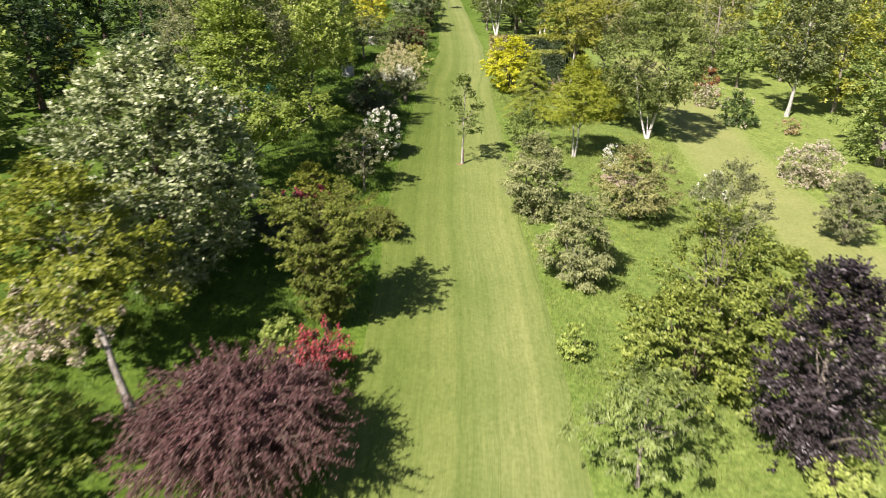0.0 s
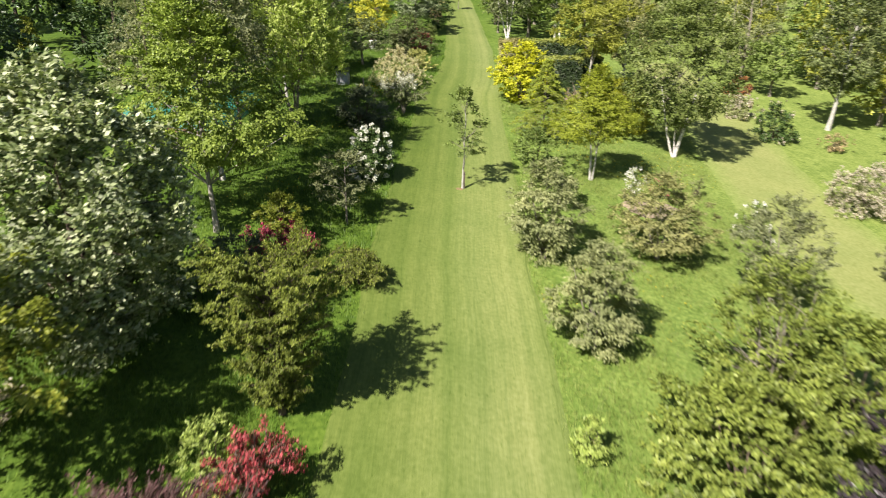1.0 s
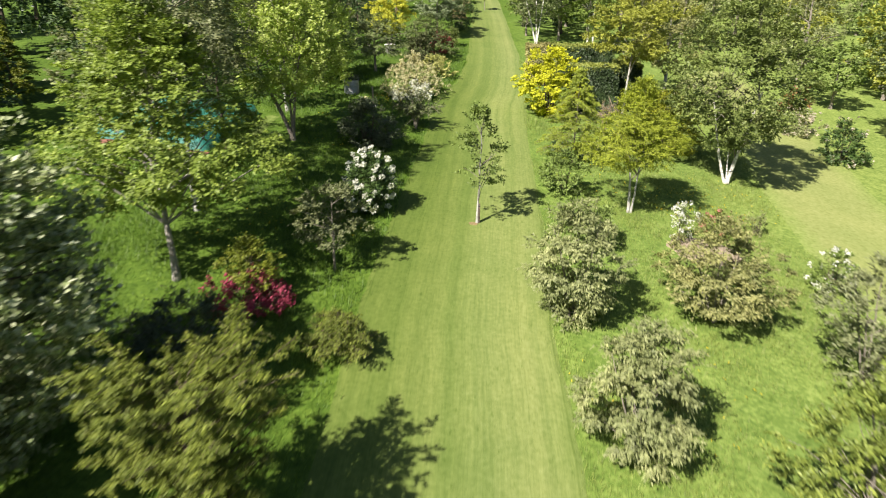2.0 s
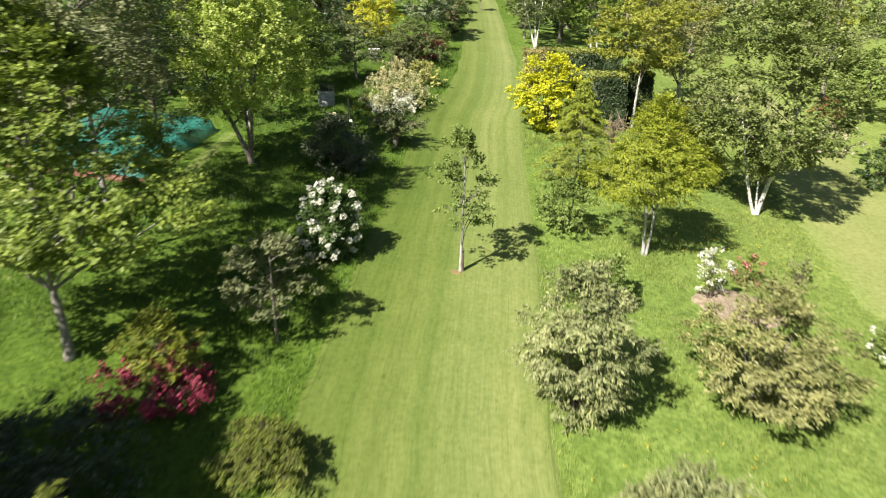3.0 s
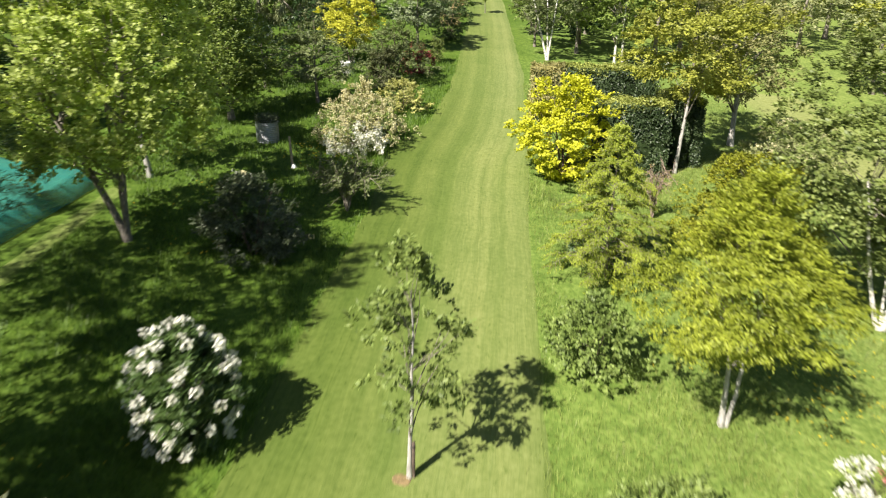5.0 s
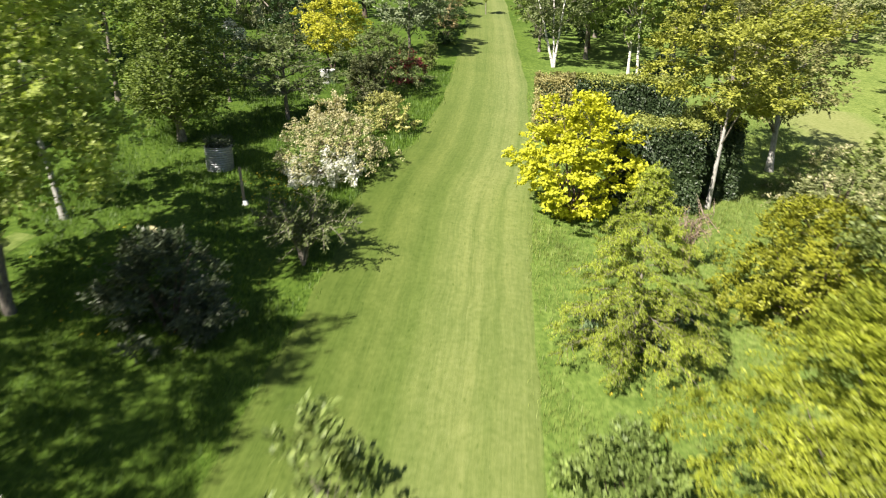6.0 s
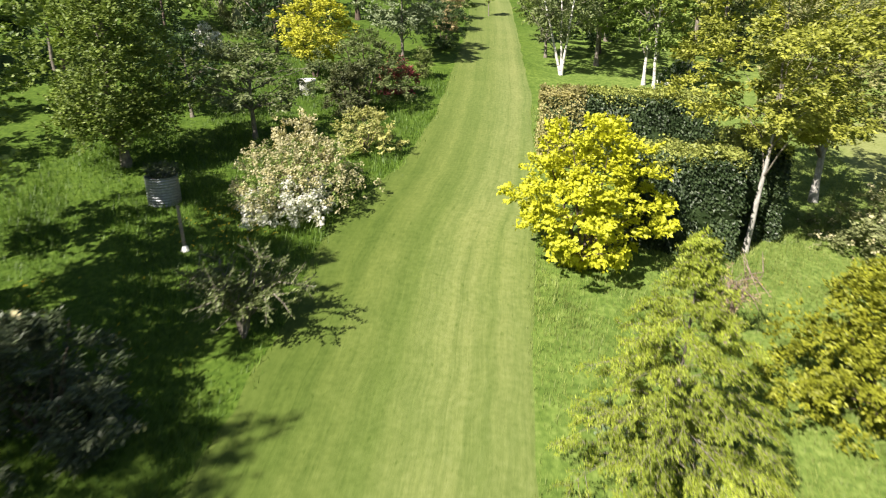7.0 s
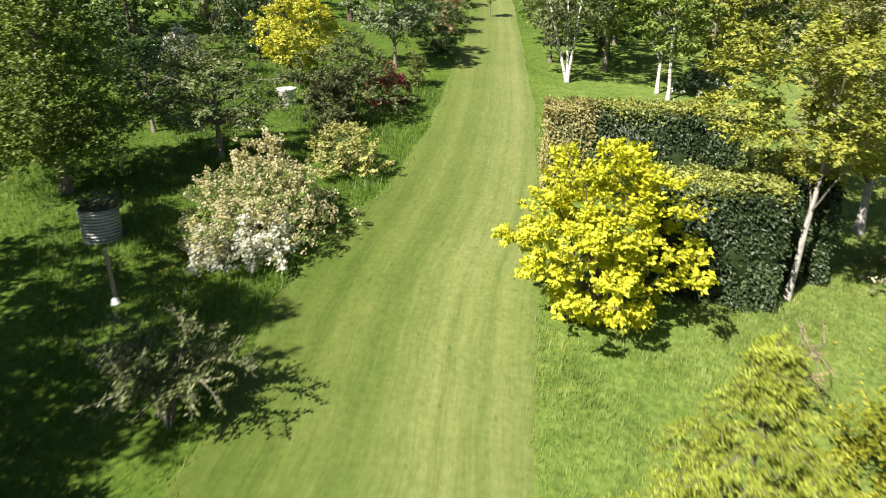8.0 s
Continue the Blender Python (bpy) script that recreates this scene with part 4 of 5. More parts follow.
plant("green_shrub", "small rounded pale green shrub by the ride", "shrub", 1.6, 37.2, 2.0, 2.1, L_SHRUB, "dome", 0.05, 40, 0.32, 7000, (0.09, 0.055), BARK_BROWN, 4, 0.03)
plant("pale_shrub", "small pale yellow-green shrub in long grass", "shrub", 2.5, 32.6, 1.7, 1.95, L_SHRUB, "dome", 0.05, 36, 0.32, 6500, (0.085, 0.05), BARK_BROWN, 4, 0.03)
plant("white_azalea", "white flowering azalea on bare soil", "shrub", 5.9, 33.75, 1.6, 1.1, L_PALE, "vase", 0.1, 22, 0.2, 1000, (0.07, 0.035), BARK_BROWN, 5, 0.025,
      flowers=(F_WHITE, 90, 11, 0.08, 0.07))
plant("pink_azalea", "small coral-pink azalea beside bare soil", "shrub", 7.4, 35.15, 0.95, 0.95, L_SHRUB_OLIVE, "dome", 0.1, 20, 0.18, 1300, (0.07, 0.035), BARK_BROWN, 5, 0.02,
      flowers=(F_CORAL, 20, 12, 0.09, 0.075))
plant("small_azalea", "small dull green azalea in grass", "shrub", 9.1, 35.6, 1.0, 1.0, L_SAGE, "vase", 0.1, 16, 0.2, 900, (0.07, 0.035), BARK_BROWN, 5, 0.02)
feathery("larch_sapling", "young larch with feathery yellow-green sprays", 2.1, 41.9, 4.5, 3.7, L_LARCH, ((0, 0.08, 0.3, 0.6, 0.85, 1), (0.75, 1.0, 0.92, 0.56, 0.22, 0.04)), 96, 30, 36, (0.058, 0.02), BARK_GREY,
         0.05, 0.3, 0.35, 0.15, 6)
for hx, hy, hh, hw in ((2.7, 42.3, 0.55, 0.9), (1.35, 43.0, 0.6, 0.8), (3.3, 43.6, 0.5, 0.8)):
    plant("grey_herb", "low grey-green leafy herb in long grass", "herb", hx, hy, hh, hw, L_HERB, "dome", 0.04, 16, 0.16, 900, (0.11, 0.05), BARK_GREY, 4, 0.015, group="herbs by the larch")
plant("spiraea_shrub", "broad golden-green dome-shaped shrub", "shrub", 6.5, 44.7, 3.1, 4.2, L_YELLOWGREEN, "dome", 0.08, 150, 0.4, 38000, (0.085, 0.046), BARK_BROWN, 8, 0.05, lumpy=0.9)
plant("golden_elm", "bright golden-yellow shrub with spreading branches", "shrub", 0.85, 49.0, 3.9, 3.85, L_GOLD, "round", 0.15, 110, 0.38, 19000, (0.115, 0.085), BARK_BROWN, 5, 0.07, flat=0.6, lumpy=2.3, seed=31, lift=0.6,
      limbs=36, rise=0.35)
arching("tan_sapling", "thin pinkish dry sapling in long grass", 3.9, 46.4, 2.2, 1.5, L_TAN, 13, 26, (0.07, 0.03), BARK_PINK, twigs=4, seed=14)
plant("bronze_oak", "oak with pale grey trunk and yellow-bronze leaves", "tree", 5.3, 51.15, 7.6, 5.5, L_OAK, "round", 3.1, 90, 0.55, 36000, (0.105, 0.058), BARK_PALE, 1, 0.09, limbs=18, flat=0.5, shift=(0.3, 0.2), lumpy=2.2, rise=0.15,
      ends=((0.4, 0.2, 4.0, 1.1, 1.0),))
plant("white_viburnum", "pale shrub dusted with white blossom", "shrub", 9.45, 51.5, 2.4, 4.0, L_SAGE, "dome", 0.1, 85, 0.4, 10000, (0.12, 0.05), BARK_BROWN, 6, 0.05,
      flowers=(F_CREAM, 150, 8, 0.10, 0.08))
plant("grey_oak", "grey-trunked tree with a thin olive crown", "tree", 8.45, 55.8, 7.4, 5.0, L_SAGE_WARM, "round", 2.0, 100, 0.6, 14000, (0.15, 0.07), BARK_PALE, 1, 0.13)
plant("silver_birch", "three-stemmed white birch beside the ride", "tree", -0.35, 70.0, 7.5, 4.8, L_CHERRY, "round", 2.2, 90, 0.55, 13000, (0.13, 0.07), BARK_BIRCH, 3, 0.1, ends=((-1.5, 0.2, 5.2, 1.0, 0.85), (0.75, -0.2, 5.6, 1.1, 0.8), (-0.35, 0.5, 5.2, 1.3, 0.7)))
plant("silver_birch", "slim white-trunked birch in a grove", "tree", 4.0, 69.8, 7.2, 4.4, L_MAPLE, "round", 2.2, 70, 0.55, 8000, (0.16, 0.1), BARK_BIRCH, 1, 0.095)
plant("silver_birch", "slim white-trunked birch in a grove", "tree", 4.4, 68.7, 7.0, 4.0, L_MAPLE, "round", 2.3, 60, 0.55, 7000, (0.16, 0.1), BARK_BIRCH, 1, 0.09)
plant("rowan_tree", "green round-headed tree in a grove", "tree", 1.6, 73.5, 6.5, 4.2, L_MAPLE, "round", 1.9, 70, 0.55, 8000, (0.16, 0.1), BARK_GREY, 1, 0.13)
plant("rowan_tree", "small dark-leaved tree beside the far ride", "tree", -1.4, 74.2, 5.2, 3.6, L_CHERRY, "plume", 1.2, 60, 0.45, 7500, (0.14, 0.08), BARK_GREY, 1, 0.09)
plant("rowan_tree", "small dark-leaved tree beside the far ride", "tree", -1.9, 79.0, 5.6, 4.0, L_MAPLE, "plume", 1.0, 60, 0.5, 7500, (0.15, 0.09), BARK_GREY, 1, 0.1)
plant("white_shrub", "low shrub with white blossom in a grove", "shrub", 6.0, 70.5, 1.2, 2.0, L_DARK, "dome", 0.1, 26, 0.3, 2000, (0.12, 0.06), BARK_BROWN, 4, 0.03,
      flowers=(F_WHITE, 60, 8, 0.12, 0.12))
plant("blush_azalea", "broad cream blossom-covered azalea beside the far lawn", "shrub", 17.0, 36.0, 2.1, 3.4, L_SAGE, "dome", 0.1, 70, 0.38, 5500, (0.11, 0.05), BARK_BROWN, 6, 0.04,
      flowers=(F_BLUSH, 700, 10, 0.12, 0.07))
plant("grey_willow", "grey-green open shrub with bare upright stems", "shrub", 9.6, 26.4, 3.9, 3.6, L_WILLOW, "plume", 0.4, 60, 0.42, 10000, (0.12, 0.045), BARK_GREY, 6, 0.05, limbs=34, rise=0.5)
feathery("grey_pine", "soft grey-green young pine beside the far lawn", 15.3, 28.5, 3.2, 2.5, L_WILLOW, ((0, 0.2, 0.6, 1), (0.8, 1.0, 0.7, 0.15)), 60, 18, 20, (0.11, 0.03), BARK_GREY,
         0.06, 0.7, 0.2, 0.2, 12)
plant("white_rhododendron", "low rhododendron with white blossom and glossy leaves", "shrub", 10.5, 31.7, 1.5, 1.5, L_SHRUB, "dome", 0.1, 28, 0.28, 2600, (0.11, 0.05), BARK_BROWN, 4, 0.03,
      flowers=(F_WHITE, 40, 14, 0.11, 0.09))
plant("round_rhododendron", "dark rounded rhododendron by the far lawn", "shrub", 16.2, 46.3, 2.2, 2.5, L_RHODO, "dome", 0.1, 50, 0.38, 5500, (0.13, 0.06), BARK_BROWN, 5, 0.04,
      flowers=(F_BLUSH, 30, 8, 0.12, 0.10))
plant("blush_azalea", "low pale pink azalea by the far lawn", "shrub", 15.4, 51.0, 1.3, 2.6, L_SAGE, "dome", 0.1, 40, 0.34, 3000, (0.12, 0.05), BARK_BROWN, 5, 0.03,
      flowers=(F_BLUSH, 130, 8, 0.12, 0.10))
plant("orange_azalea", "orange-red azalea under far trees", "shrub", 16.3, 54.2, 1.9, 2.0, L_BRONZE, "dome", 0.1, 34, 0.3, 2400, (0.12, 0.05), BARK_BROWN, 5, 0.03,
      flowers=(F_ORANGE, 130, 8, 0.12, 0.11))
plant("tan_azalea", "sparse tan azalea in grass by the far lawn", "shrub", 19.5, 45.5, 1.2, 1.6, L_TAN, "dome", 0.1, 24, 0.28, 1600, (0.11, 0.05), BARK_BROWN, 5, 0.03)
plant("white_poplar", "tall pale-trunked tree with a grey-green crown", "tree", 21.0, 50.2, 9.0, 5.5, L_CHERRY, "round", 2.6, 110, 0.65, 14000, (0.18, 0.10), BARK_PALE, 1, 0.14, lean=(0.8, 0))
plant("lime_tree", "small bright green tree under taller trees", "tree", 19.8, 58.0, 4.3, 4.2, L_SHRUB, "round", 1.4, 60, 0.55, 6000, (0.18, 0.11), BARK_GREY, 1, 0.12)
plant("gnarled_larch", "open grey-green larch with a pale trunk", "conifer", 18.6, 61.5, 8.0, 5.5, L_SAGE, "round", 2.0, 90, 0.6, 9000, (0.2, 0.05), BARK_GREY, 1, 0.18)
plant("edge_beech", "large dense yellow-green beech at the wood's edge", "tree", 22.8, 40.5, 9.5, 6.5, L_SHRUB, "plume", 0.8, 140, 0.65, 18000, (0.18, 0.10), BARK_GREY, 1, 0.2)
plant("edge_beech", "large dense green beech at the wood's edge", "tree", 23.5, 33.0, 8.5, 6.0, L_MAPLE, "plume", 0.8, 120, 0.65, 14000, (0.18, 0.10), BARK_GREY, 1, 0.2)
plant("white_rhododendron", "pale-blossomed rhododendron at the wood's edge", "shrub", 18.6, 31.2, 2.2, 2.6, L_DARK, "dome", 0.1, 50, 0.36, 4500, (0.13, 0.06), BARK_BROWN, 5, 0.04,
      flowers=(F_CREAM, 120, 8, 0.12, 0.10))

# ---------------------------------------------------------------- woodland all round, from a few trees copied
FOREST = {
    "green": plant("woodland_tree", "dense green broadleaf tree in the wood", "tree", -27, 60, 9.5, 7.0, L_MAPLE, "round", 1.2, 110, 0.75, 4600, (0.31, 0.2), BARK_GREY, 1, 0.2, group="wood", wild=True),
    "dark": plant("woodland_conifer", "tall dark green conifer in the wood", "conifer", -29, 40, 11.0, 6.0, L_CONIFER, "cone", 0.5, 130, 0.6, 5600, (0.33, 0.11), BARK_BROWN, 1, 0.2, group="wood", wild=True),
    "light": plant("woodland_tree", "bright green broadleaf tree in the wood", "tree", -24, 70, 8.0, 6.5, L_SHRUB, "plume", 1.0, 100, 0.7, 4600, (0.3, 0.19), BARK_GREY, 1, 0.18, group="wood", wild=True),
    "grey": plant("woodland_tree", "grey-green airy tree in the wood", "tree", -25, 82, 8.5, 6.0, L_SAGE, "round", 1.5, 90, 0.7, 4600, (0.3, 0.13), BARK_GREY, 1, 0.18, group="wood", wild=True),
    "brown": plant("woodland_tree", "olive-brown broadleaf tree in the wood", "tree", 24, 78, 8.5, 6.5, L_OAK, "round", 1.4, 90, 0.7, 4600, (0.29, 0.17), BARK_GREY, 1, 0.18, group="wood", wild=True),
    "shade": plant("woodland_tree", "deep green broadleaf tree in the wood", "tree", -31, 52, 9.0, 7.5, L_DARK, "round", 0.8, 110, 0.75, 4600, (0.31, 0.2), BARK_BROWN, 1, 0.2, group="wood", wild=True),
}
wood_rng = random.Random(5)
placed = [(o.location.x, o.location.y) for o in bpy.data.objects if o.parent is None and o.type == "EMPTY"]


def add_wood(kinds, x, y, grow):
    if on_mown(x, y, 2.2) or any((x - a) ** 2 + (y - b) ** 2 < 3.4 ** 2 for a, b in placed):
        return
    placed.append((x, y))
    source = FOREST[wood_rng.choice(kinds)]
    s = grow * wood_rng.uniform(0.8, 1.25)
    turn = Matrix.Translation((x, y, gz(x, y))) @ Matrix.Rotation(wood_rng.uniform(0, 6.28), 4, "Z") @ Matrix.Diagonal((s, s, s * wood_rng.uniform(0.9, 1.15), 1))
    ob = copy_thing(source, Matrix.Identity(4))
    ob.matrix_basis = turn


for k in range(60):       # left of the ride
    add_wood(["shade", "dark", "green", "dark", "light"], wood_rng.uniform(-44, -22.5), wood_rng.uniform(18, 62), 0.9)
for k in range(75):
    add_wood(["green", "grey", "shade", "light", "dark"], wood_rng.uniform(-48, -13), wood_rng.uniform(74, 125), 0.9)
for k in range(55):       # right of the far lawn
    add_wood(["grey", "brown", "grey", "light", "green"], wood_rng.uniform(25, 48), wood_rng.uniform(22, 80), 0.95)
for k in range(70):
    add_wood(["grey", "brown", "grey", "light", "brown"], wood_rng.uniform(6.5, 46), wood_rng.uniform(61, 125), 0.9)
for k in range(40):
    add_wood(["green", "grey", "light"], wood_rng.uniform(-30, 14), wood_rng.uniform(95, 135), 0.8)

for x, y, s in ((-18.5, 54.5, 0.55), (-21.5, 57.5, 0.7), (-17.6, 60.5, 0.5), (-24.5, 50.5, 0.8), (-23.0, 64.0, 0.6), (-15.6, 67.5, 0.5), (-19.5, 48.0, 0.55)):
    add_wood(["shade", "green", "dark"], x, y, s)
for k in range(26):       # grove right of the ride
    add_wood(["green", "shade", "green"], wood_rng.uniform(1.0, 15), wood_rng.uniform(73, 96), 0.75)

# ---------------------------------------------------------------- hedges


def hedge(x0, x1, y0, y1, h, parts, label, count, seed):
    """A clipped hedge: leafy faces and top over a dark core of twigs. parts: (leaf, x from, x to)."""
    rng = np.random.default_rng(seed)
    thing = new("clipped_hedge")
    thing.location = (0.5 * (x0 + x1), 0.5 * (y0 + y1), gz(0.5 * (x0 + x1), 0.5 * (y0 + y1)))
    tagged(thing, label, "hedge", "clipped hedges")
    sx, sy = x1 - x0, y1 - y0
    for leaf, a, b, name in parts:
        n = int(count * (b - a) / sx)
        face = rng.uniform(0, 1, n)
        w = np.stack([rng.uniform(a, b, n) - 0.5 * sx, rng.uniform(-0.5, 0.5, n) * sy, rng.uniform(0.0, h, n)], 1)
        out = np.zeros((n, 3))
        front, back, top = face < 0.36, (face >= 0.36) & (face < 0.5), (face >= 0.5) & (face < 0.8)
        ends = face >= 0.8
        deep = np.abs(rng.normal(0, 0.13, n)) - 0.06 * (rng.uniform(0, 1, n) < 0.25)
        if name == "side":      # the top has its own, paler lit leaves
            front |= top & (rng.uniform(0, 1, n) < 0.85)
            top &= ~front
        if name == "top":
            front[:], back[:], ends[:], top[:] = False, False, False, True
        w[front, 1], out[front, 1] = -0.5 * sy + deep[front], -1
        w[back, 1], out[back, 1] = 0.5 * sy - deep[back], 1
        w[top, 2], out[top, 2] = h - deep[top] * 1.2, 1
        side = ends & (rng.uniform(0, 1, n) < 0.5)
        w[side, 0], out[side, 0] = a - 0.5 * sx + deep[side], -1
        other = ends & ~side
        w[other, 0], out[other, 0] = b - 0.5 * sx - deep[other], 1
        bulge = 0.12 * np.sin(w[:, 0] * 2.6 + seed) * np.sin(w[:, 2] * 2.1 + w[:, 1]) + 0.07 * np.sin(w[:, 0] * 7 + w[:, 2] * 5 + 4 * w[:, 1])
        w += out * bulge[:, None]
        slope = -0.088 * w[:, 0] + 0.1193 * w[:, 1]
        w[:, 2] += np.where(top, 0.3, 1.0) * slope * np.where(w[:, 2] < 1.2, 1, 0.3)
        v, f = leaves(rng, w, out, 0.10, 0.065, 0.25, 0.3)
        mesh_ob("hedge_top" if name == "top" else "hedge_side", v, f, leaf, thing)
    v = [(sx * (i - 0.5) * 0.93, sy * (j - 0.5) * 0.86, z) for z in (-0.25, h - 0.16) for j in (0, 1) for i in (0, 1)]
    mesh_ob("twig_core", v, [(0, 1, 3, 2), (4, 6, 7, 5), (0, 4, 5, 1), (2, 3, 7, 6), (0, 2, 6, 4), (1, 5, 7, 3)], L_HEDGE, thing)
    return thing


hedge(1.95, 4.85, 50.4, 52.3, 2.65, [(L_HEDGE, 0, 2.9, "side"), (L_HEDGE_LIT, 0, 2.9, "top")], "clipped dark evergreen hedge with a pale sunlit top", 12000, 3)
hedge(-0.85, 5.0, 55.8, 57.6, 2.65, [(L_HEDGE, 1.6, 5.85, "side"), (L_BEECH, 0, 1.6, "side"), (L_BEECH, 0, 1.6, "top"), (L_HEDGE_LIT, 1.6, 5.85, "top")],
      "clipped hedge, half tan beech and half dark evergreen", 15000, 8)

hedge(4.7, 6.4, 52.0, 54.6, 2.6, [(L_HEDGE, 0, 1.7, "side"), (L_HEDGE_LIT, 0, 1.7, "top")], "short clipped dark hedge behind the oak", 7000, 5)

# ---------------------------------------------------------------- made things


def lathe(profile, sides=36):
    """Points and quads of a turned form from (radius, height) pairs."""
    ang = np.linspace(0, 2 * np.pi, sides, endpoint=False)
    verts = np.array([(r * math.cos(a), r * math.sin(a), z) for r, z in profile for a in ang])
    i, j = np.meshgrid(np.arange(len(profile) - 1), np.arange(sides), indexing="ij")
    a, b = (i * sides + j).ravel(), (i * sides + (j + 1) % sides).ravel()
    return verts, np.stack([a, b, b + sides, a + sides], 1)


def corrugated_planter(x, y):
    thing = new("corrugated_planter")
    thing.location = (x, y, gz(x, y))
    tagged(thing, "round corrugated steel planter filled with soil and weeds", "planter")
    prof = [(0.448 + 0.012 * math.cos(k * math.pi / 2), -0.1 + 0.86 * k / 44) for k in range(45)] + [(0.465, 0.77), (0.445, 0.775), (0.43, 0.76), (0.43, 0.5)]
    mesh_ob("tank_wall", *lathe(prof), ZINC, thing, smooth=True)
    mesh_ob("soil", *lathe([(0.44, 0.62), (0.3, 0.67), (0.12, 0.69), (0.001, 0.69)]), SOIL, thing, smooth=True)
    rng = np.random.default_rng(4)
    n = 900
    a, r = rng.uniform(0, 6.28, n), 0.46 * np.sqrt(rng.uniform(0, 1, n))
    w = np.stack([r * np.cos(a), r * np.sin(a) + 0.08, 0.68 + rng.uniform(0, 0.36, n)], 1)
    mesh_ob("weed_growth", *leaves(rng, w, unit(w * np.array([1, 1, 0])), 0.12, 0.035, 0.4, -0.2), L_DARKGREY, thing)


corrugated_planter(-11.05, 48.95)


def stake(x, y, h, lean):
    thing = new("wooden_stake")
    thing.location = (x, y, gz(x, y))
    tagged(thing, "weathered round wooden stake standing in long grass", "stake")
    path = np.array([(lean * t, 0.02 * t, -0.2 + (h + 0.2) * t) for t in np.linspace(0, 1, 6)])
    v, f = tube(path, [0.045, 0.045, 0.044, 0.043, 0.042, 0.04], 10)
    mesh_ob("pole", v, f, WOOD, thing, smooth=True)
    mesh_ob("pole_end", *lathe([(0.04, h - 0.002), (0.03, h + 0.008), (0.001, h + 0.01)], 10), WOOD, thing).location.x = lean


stake(-9.12, 46.65, 1.1, -0.05)


def tub(name, label, x, y, r, h):
    thing = new(name)
    thing.location = (x, y, gz(x, y))
    tagged(thing, label, "tub")
    mesh_ob("tub_wall", *lathe([(r * 0.86, -0.04), (r * 0.9, 0.0), (r * 0.97, h * 0.8), (r * 1.06, h * 0.84), (r * 1.06, h), (r * 0.98, h), (r * 0.94, h * 0.75)], 28), WHITE_PLASTIC, thing, smooth=True)
    mesh_ob("soil", *lathe([(r * 0.97, h * 0.86), (r * 0.4, h * 0.9), (0.001, h * 0.9)], 28), SOIL, thing, smooth=True)


tub("white_tub", "pale round planting tub beneath dark trees", -11.4, 61.1, 0.38, 0.66)
upturned = new("white_pot")
upturned.location = (-9.02, 46.5, gz(-9.02, 46.5))
tagged(upturned, "small upturned white pot beside the wooden stake", "pot")
mesh_ob("pot_body", *lathe([(0.1, 0.0), (0.102, 0.024), (0.092, 0.028), (0.072, 0.12), (0.064, 0.128), (0.001, 0.13)], 20), WHITE_PLASTIC, upturned, smooth=True)


def tree_stake(x, y):
    thing = new("tree_stake")
    thing.location = (x, y, gz(x, y))
    tagged(thing, "short dark wooden stake tied to the young tree", "stake")
    mesh_ob("stake_post", *tube([(0, 0, -0.15), (0, 0, 0.4), (0.01, 0, 0.78), (0.01, 0, 0.8)], [0.03, 0.03, 0.028, 0.004], 10), BARK_BROWN, thing, smooth=True)
    mesh_ob("rubber_tie", *lathe([(0.035, 0.66), (0.042, 0.665), (0.042, 0.70), (0.035, 0.705)], 14), RUBBER, thing, smooth=True)


tree_stake(-1.70, 33.36)


def soil_patch(name, label, x, y, rx, ry, mat, seed):
    rings, sides, verts = 8, 30, []
    for i in range(rings + 1):
        for j in range(sides):
            a, t = 2 * math.pi * j / sides, i / rings
            wob = 1 + 0.16 * noise.noise((math.cos(a) * 1.5 + seed, math.sin(a) * 1.5, 0.3)) + 0.10 * noise.noise((math.cos(a) * 5 + seed, math.sin(a) * 5, 0.3))
            px, py = x + rx * t * wob * math.cos(a), y + ry * t * wob * math.sin(a)
            verts.append((px, py, gz(px, py) + min(0.06, 0.06 * rx) * (1 - t ** 3) + 0.016 - 0.05 * (i == rings) + min(0.03, 0.05 * rx) * noise.noise((px * 3, py * 3, seed))))
    a = [(i * sides + j, (i + 1) * sides + j, (i + 1) * sides + (j + 1) % sides, i * sides + (j + 1) % sides) for i in range(rings) for j in range(sides)]
    ob = mesh_ob(name, verts, a, mat, smooth=True)
    tagged(ob, label, "soil", kind="structure")


soil_patch("soil_bed", "dug bed of bare pale brown soil", 6.75, 33.5, 1.4, 1.12, SOIL, 2.0)
soil_patch("soil_ring", "ring of orange-brown soil round the young tree", -1.9, 33.25, 0.2, 0.15, SOIL_RED, 5.0)

NET, nt_net, net_bsdf, net_out = node_mat("teal_netting")
weave = noise_out(nt_net, 40.0, 3)
nt_net.links.new(ramp(nt_net, weave, [(0.3, (0.012, 0.14, 0.115)), (0.7, (0.04, 0.29, 0.24))]), net_bsdf.inputs["Base Color"])
net_bsdf.inputs["Roughness"].default_value = 0.6
holes = nt_net.nodes.new("ShaderNodeBsdfTransparent")
net_mix = nt_net.nodes.new("ShaderNodeMixShader")
net_mix.inputs[0].default_value = 0.34
nt_net.links.new(net_bsdf.outputs[0], net_mix.inputs[1])
nt_net.links.new(holes.outputs[0], net_mix.inputs[2])
nt_net.links.new(net_mix.outputs[0], net_out.inputs[0])


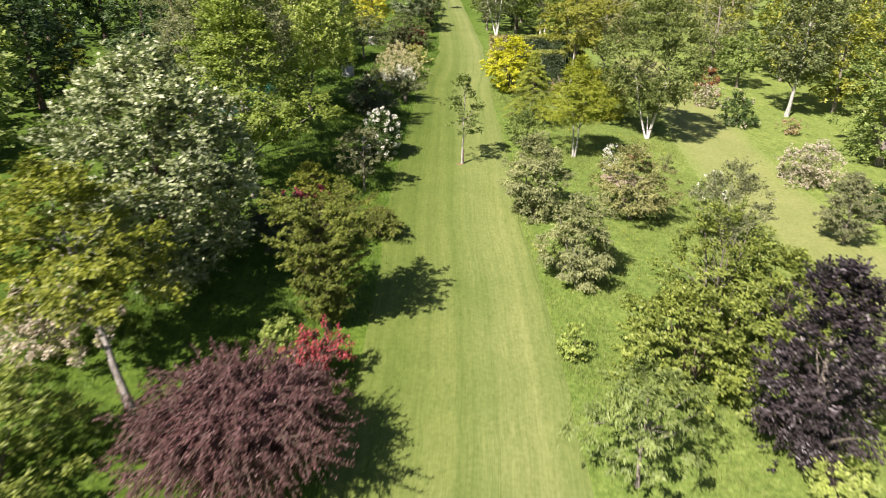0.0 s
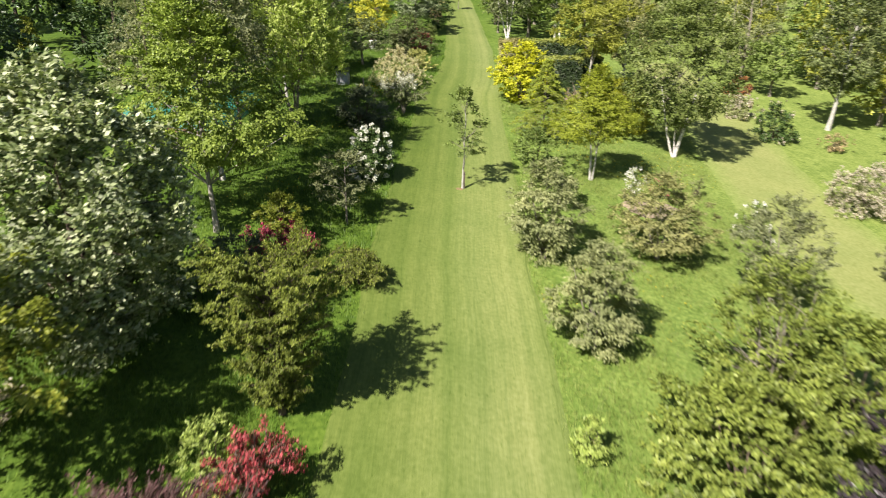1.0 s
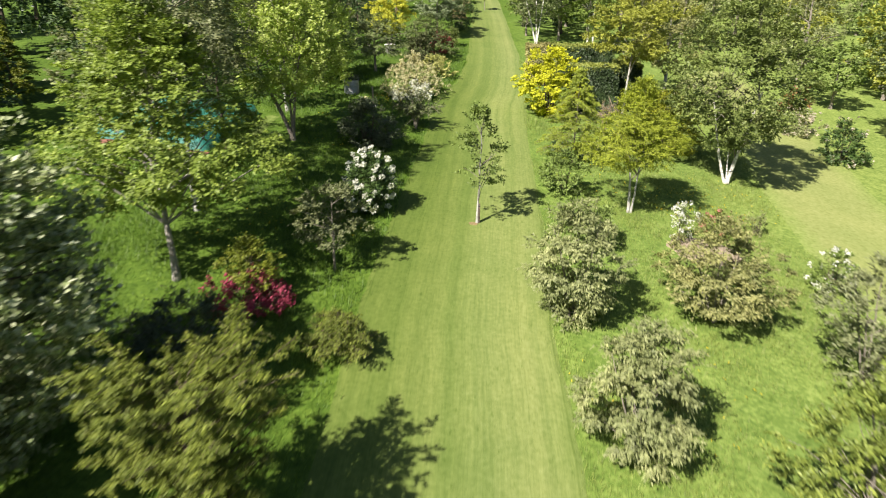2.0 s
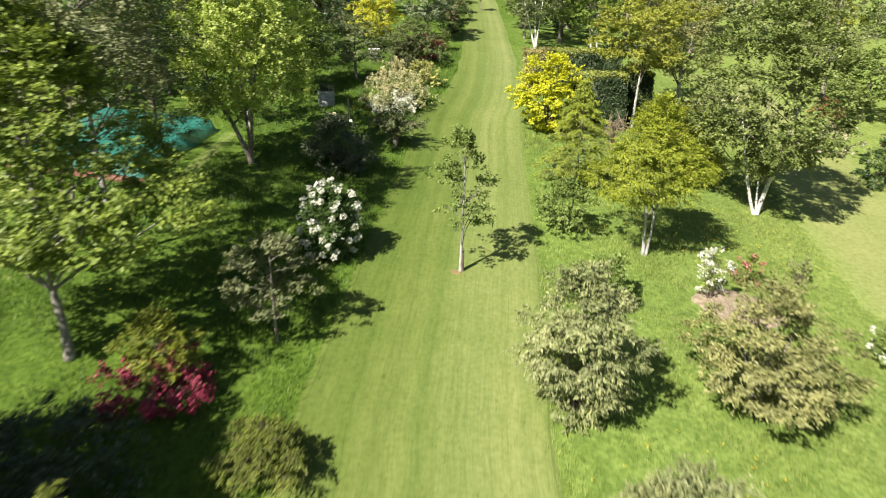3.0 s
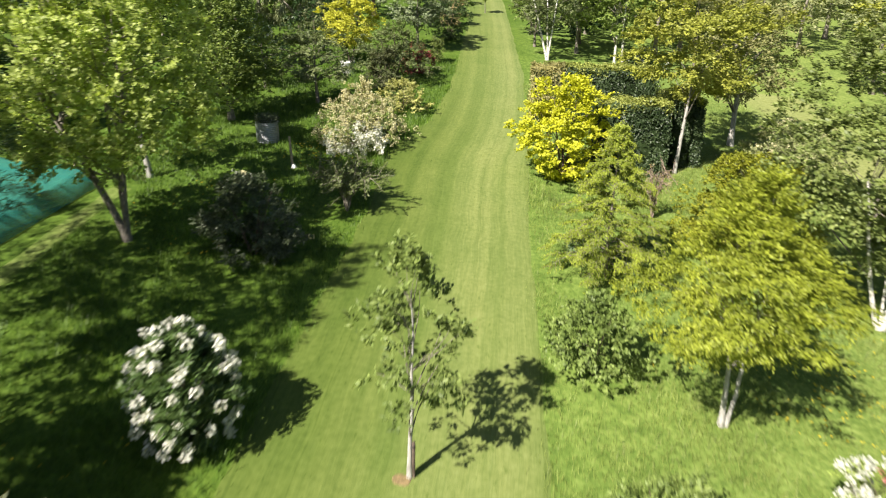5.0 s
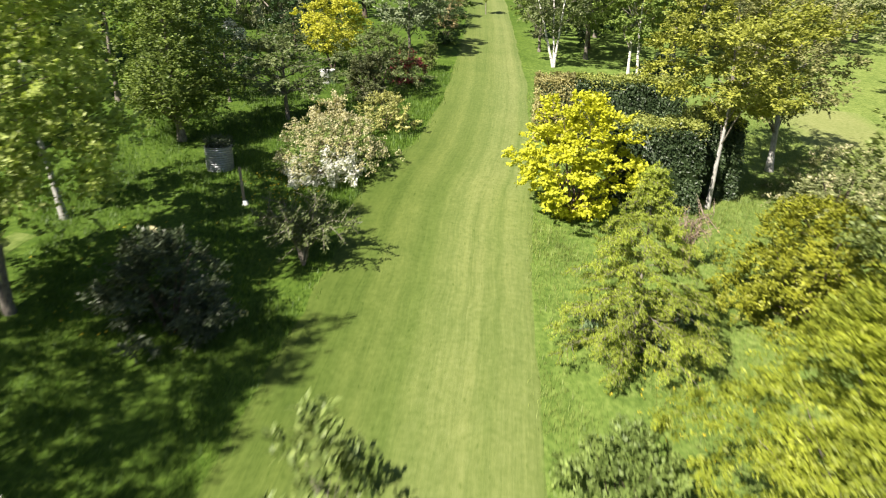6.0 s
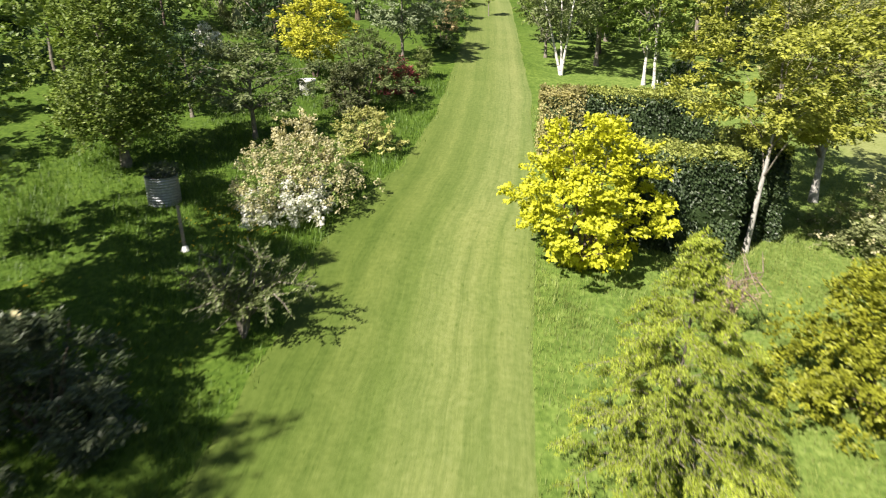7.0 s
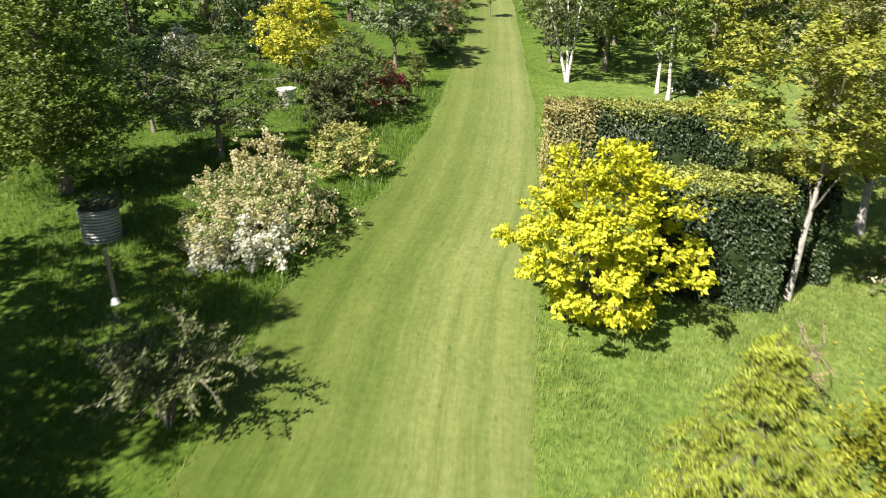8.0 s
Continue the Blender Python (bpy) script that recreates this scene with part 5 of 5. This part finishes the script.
def netted_bed(x0, x1, y0, y1, h):
    """A bed under a sagging teal net that hangs down on all sides from low posts."""
    thing = new("netted_bed")
    cx, cy = 0.5 * (x0 + x1), 0.5 * (y0 + y1)
    thing.location = (cx, cy, 0)
    tagged(thing, "low bed covered with teal garden netting", "netting")
    xs, ys, verts = np.linspace(x0, x1, 24), np.linspace(y0, y1, 30), []
    for x in xs:
        for y in ys:
            edge = min(x - x0, x1 - x, y - y0, y1 - y)
            sag = h * min(1.0, edge / 0.22 + 0.03) - 0.10 * abs(math.sin(math.pi * (x - x0) / 1.5)) * abs(math.sin(math.pi * (y - y0) / 1.8))
            verts.append((x - cx, y - cy, gz(x, y) + 0.03 + max(0, sag) + 0.02 * noise.noise((x * 3, y * 3, 0))))
    mesh_ob("net", verts, grid_faces(24, 30)[:, ::-1], NET, thing, smooth=True)
    for x in np.arange(x0 + 0.2, x1, 1.5):
        for y in (y0 + 0.15, y1 - 0.15):
            z = gz(x, y)
            v, f = tube([(x - cx, y - cy, z - 0.1), (x - cx, y - cy, z + h * 0.6), (x - cx, y - cy, z + h + 0.12)], [0.03, 0.03, 0.028], 8)
            mesh_ob("net_post", v, f, WOOD, thing)
    v = [(x - cx, y - cy, gz(x, y) + z) for x, z in ((x0 - 0.1, 0.02), (x1 + 0.1, 0.02)) for y in (y0 - 0.5, y0 + 0.1)]
    mesh_ob("earth_edge", v, [(0, 2, 3, 1)], BRICK_RED, thing)


netted_bed(-20.0, -14.45, 36.9, 43.2, 0.6)

# ---------------------------------------------------------------- long grass


def grass(name, label, n, x0, x1, y0, y1, tall, seed, mat, wide):
    rng = np.random.default_rng(seed)
    x, y = rng.uniform(x0, x1, n), rng.uniform(y0, y1, n)
    left = np.interp(y, *zip(*LEFT_EDGE))
    right = np.interp(y, *zip(*RIGHT_EDGE))
    lawn = np.interp(y, *zip(*LAWN_MID))
    spill = 0.02 + rng.exponential(0.09, n)
    keep = ~((x > left + spill) & (x < right - spill)) & ~((np.abs(x - lawn - 0.3) < 2.6) & (y < 67))
    keep &= ~(((x - 6.75) / 1.6) ** 2 + ((y - 33.5) / 1.4) ** 2 < 1) & ~((x > -20) & (x < -13.1) & (y > 36.5) & (y < 43.4))
    patch = 0.5 * np.sin(x * 0.9 + 2 * np.sin(y * 0.31)) * np.sin(y * 0.7 + 1.7 * np.sin(x * 0.43)) + 0.25 * np.sin(x * 2.3 + y * 1.9)
    edge = np.minimum(np.minimum(x - x0, x1 - x), np.minimum(y - y0, y1 - y))
    keep &= (rng.uniform(-0.55, 0.5, n) < patch + 0.25) & (rng.uniform(0, 4.0, n) < edge + 0.4)
    x, y, patch = x[keep], y[keep], patch[keep]
    n = len(x)
    z = np.array([gz(a, b) for a, b in zip(x, y)]) - 0.02
    hgt = tall * rng.uniform(0.5, 1.3, n) * (1 + 0.5 * patch)
    a = rng.uniform(0, 6.28, n)
    bend = hgt * rng.uniform(0.2, 0.8, n)
    root = np.stack([x, y, z], 1)
    wdt = rng.uniform(0.5, 1.1, n) * wide
    side = np.stack([-np.sin(a), np.cos(a), 0 * a], 1) * wdt[:, None]
    tip = root + np.stack([np.cos(a) * bend, np.sin(a) * bend, hgt], 1)
    v = np.stack([root - side, root + side, tip], 1).reshape(-1, 3)
    b = np.arange(n) * 3
    f = np.stack([b, b + 1, b + 2], 1)
    ob = mesh_ob(name, v, f, mat)
    tagged(ob, label, "grass", kind="stuff")


grass("long_grass", "long uncut meadow grass beside the ride", 380000, -4, 13, 6, 64, 0.15, 11, GRASS_BLADE, 0.008)
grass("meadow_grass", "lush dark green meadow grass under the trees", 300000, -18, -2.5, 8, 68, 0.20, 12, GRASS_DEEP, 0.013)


def buttercups(name, label, spots, seed):
    """Small yellow flowers on thin stalks in loose patches."""
    rng = np.random.default_rng(seed)
    pts = []
    for x, y, r, n in spots:
        a, d = rng.uniform(0, 6.28, n), r * np.sqrt(rng.uniform(0, 1, n))
        pts += [(x + dd * math.cos(aa), y + dd * math.sin(aa)) for aa, dd in zip(a, d)]
    w = np.array([(a, b, gz(a, b) + rng.uniform(0.12, 0.26)) for a, b in pts if not on_mown(a, b, 0.05)])
    w = np.repeat(w, 4, axis=0) + rng.normal(0, 0.012, (4 * len(w), 3))
    out = np.tile(np.array([[0, 0, 1.0]]), (len(w), 1))
    tagged(mesh_ob(name, *leaves(rng, w, out, 0.04, 0.032, 1.0, 0.0), F_YELLOW), label, "wildflowers", kind="stuff")


buttercups("buttercup_flowers", "scattered small yellow buttercups in long grass",
           [(6.6, 37.6, 1.8, 80), (-8.5, 47.6, 1.4, 90), (3.2, 39.5, 2.0, 60), (-8.5, 30.5, 3.0, 70), (8.5, 38.5, 2.5, 60), (-9.5, 42.0, 3.0, 60), (4.0, 25.0, 2.5, 60), (6.5, 47.5, 2.0, 50)], 21)
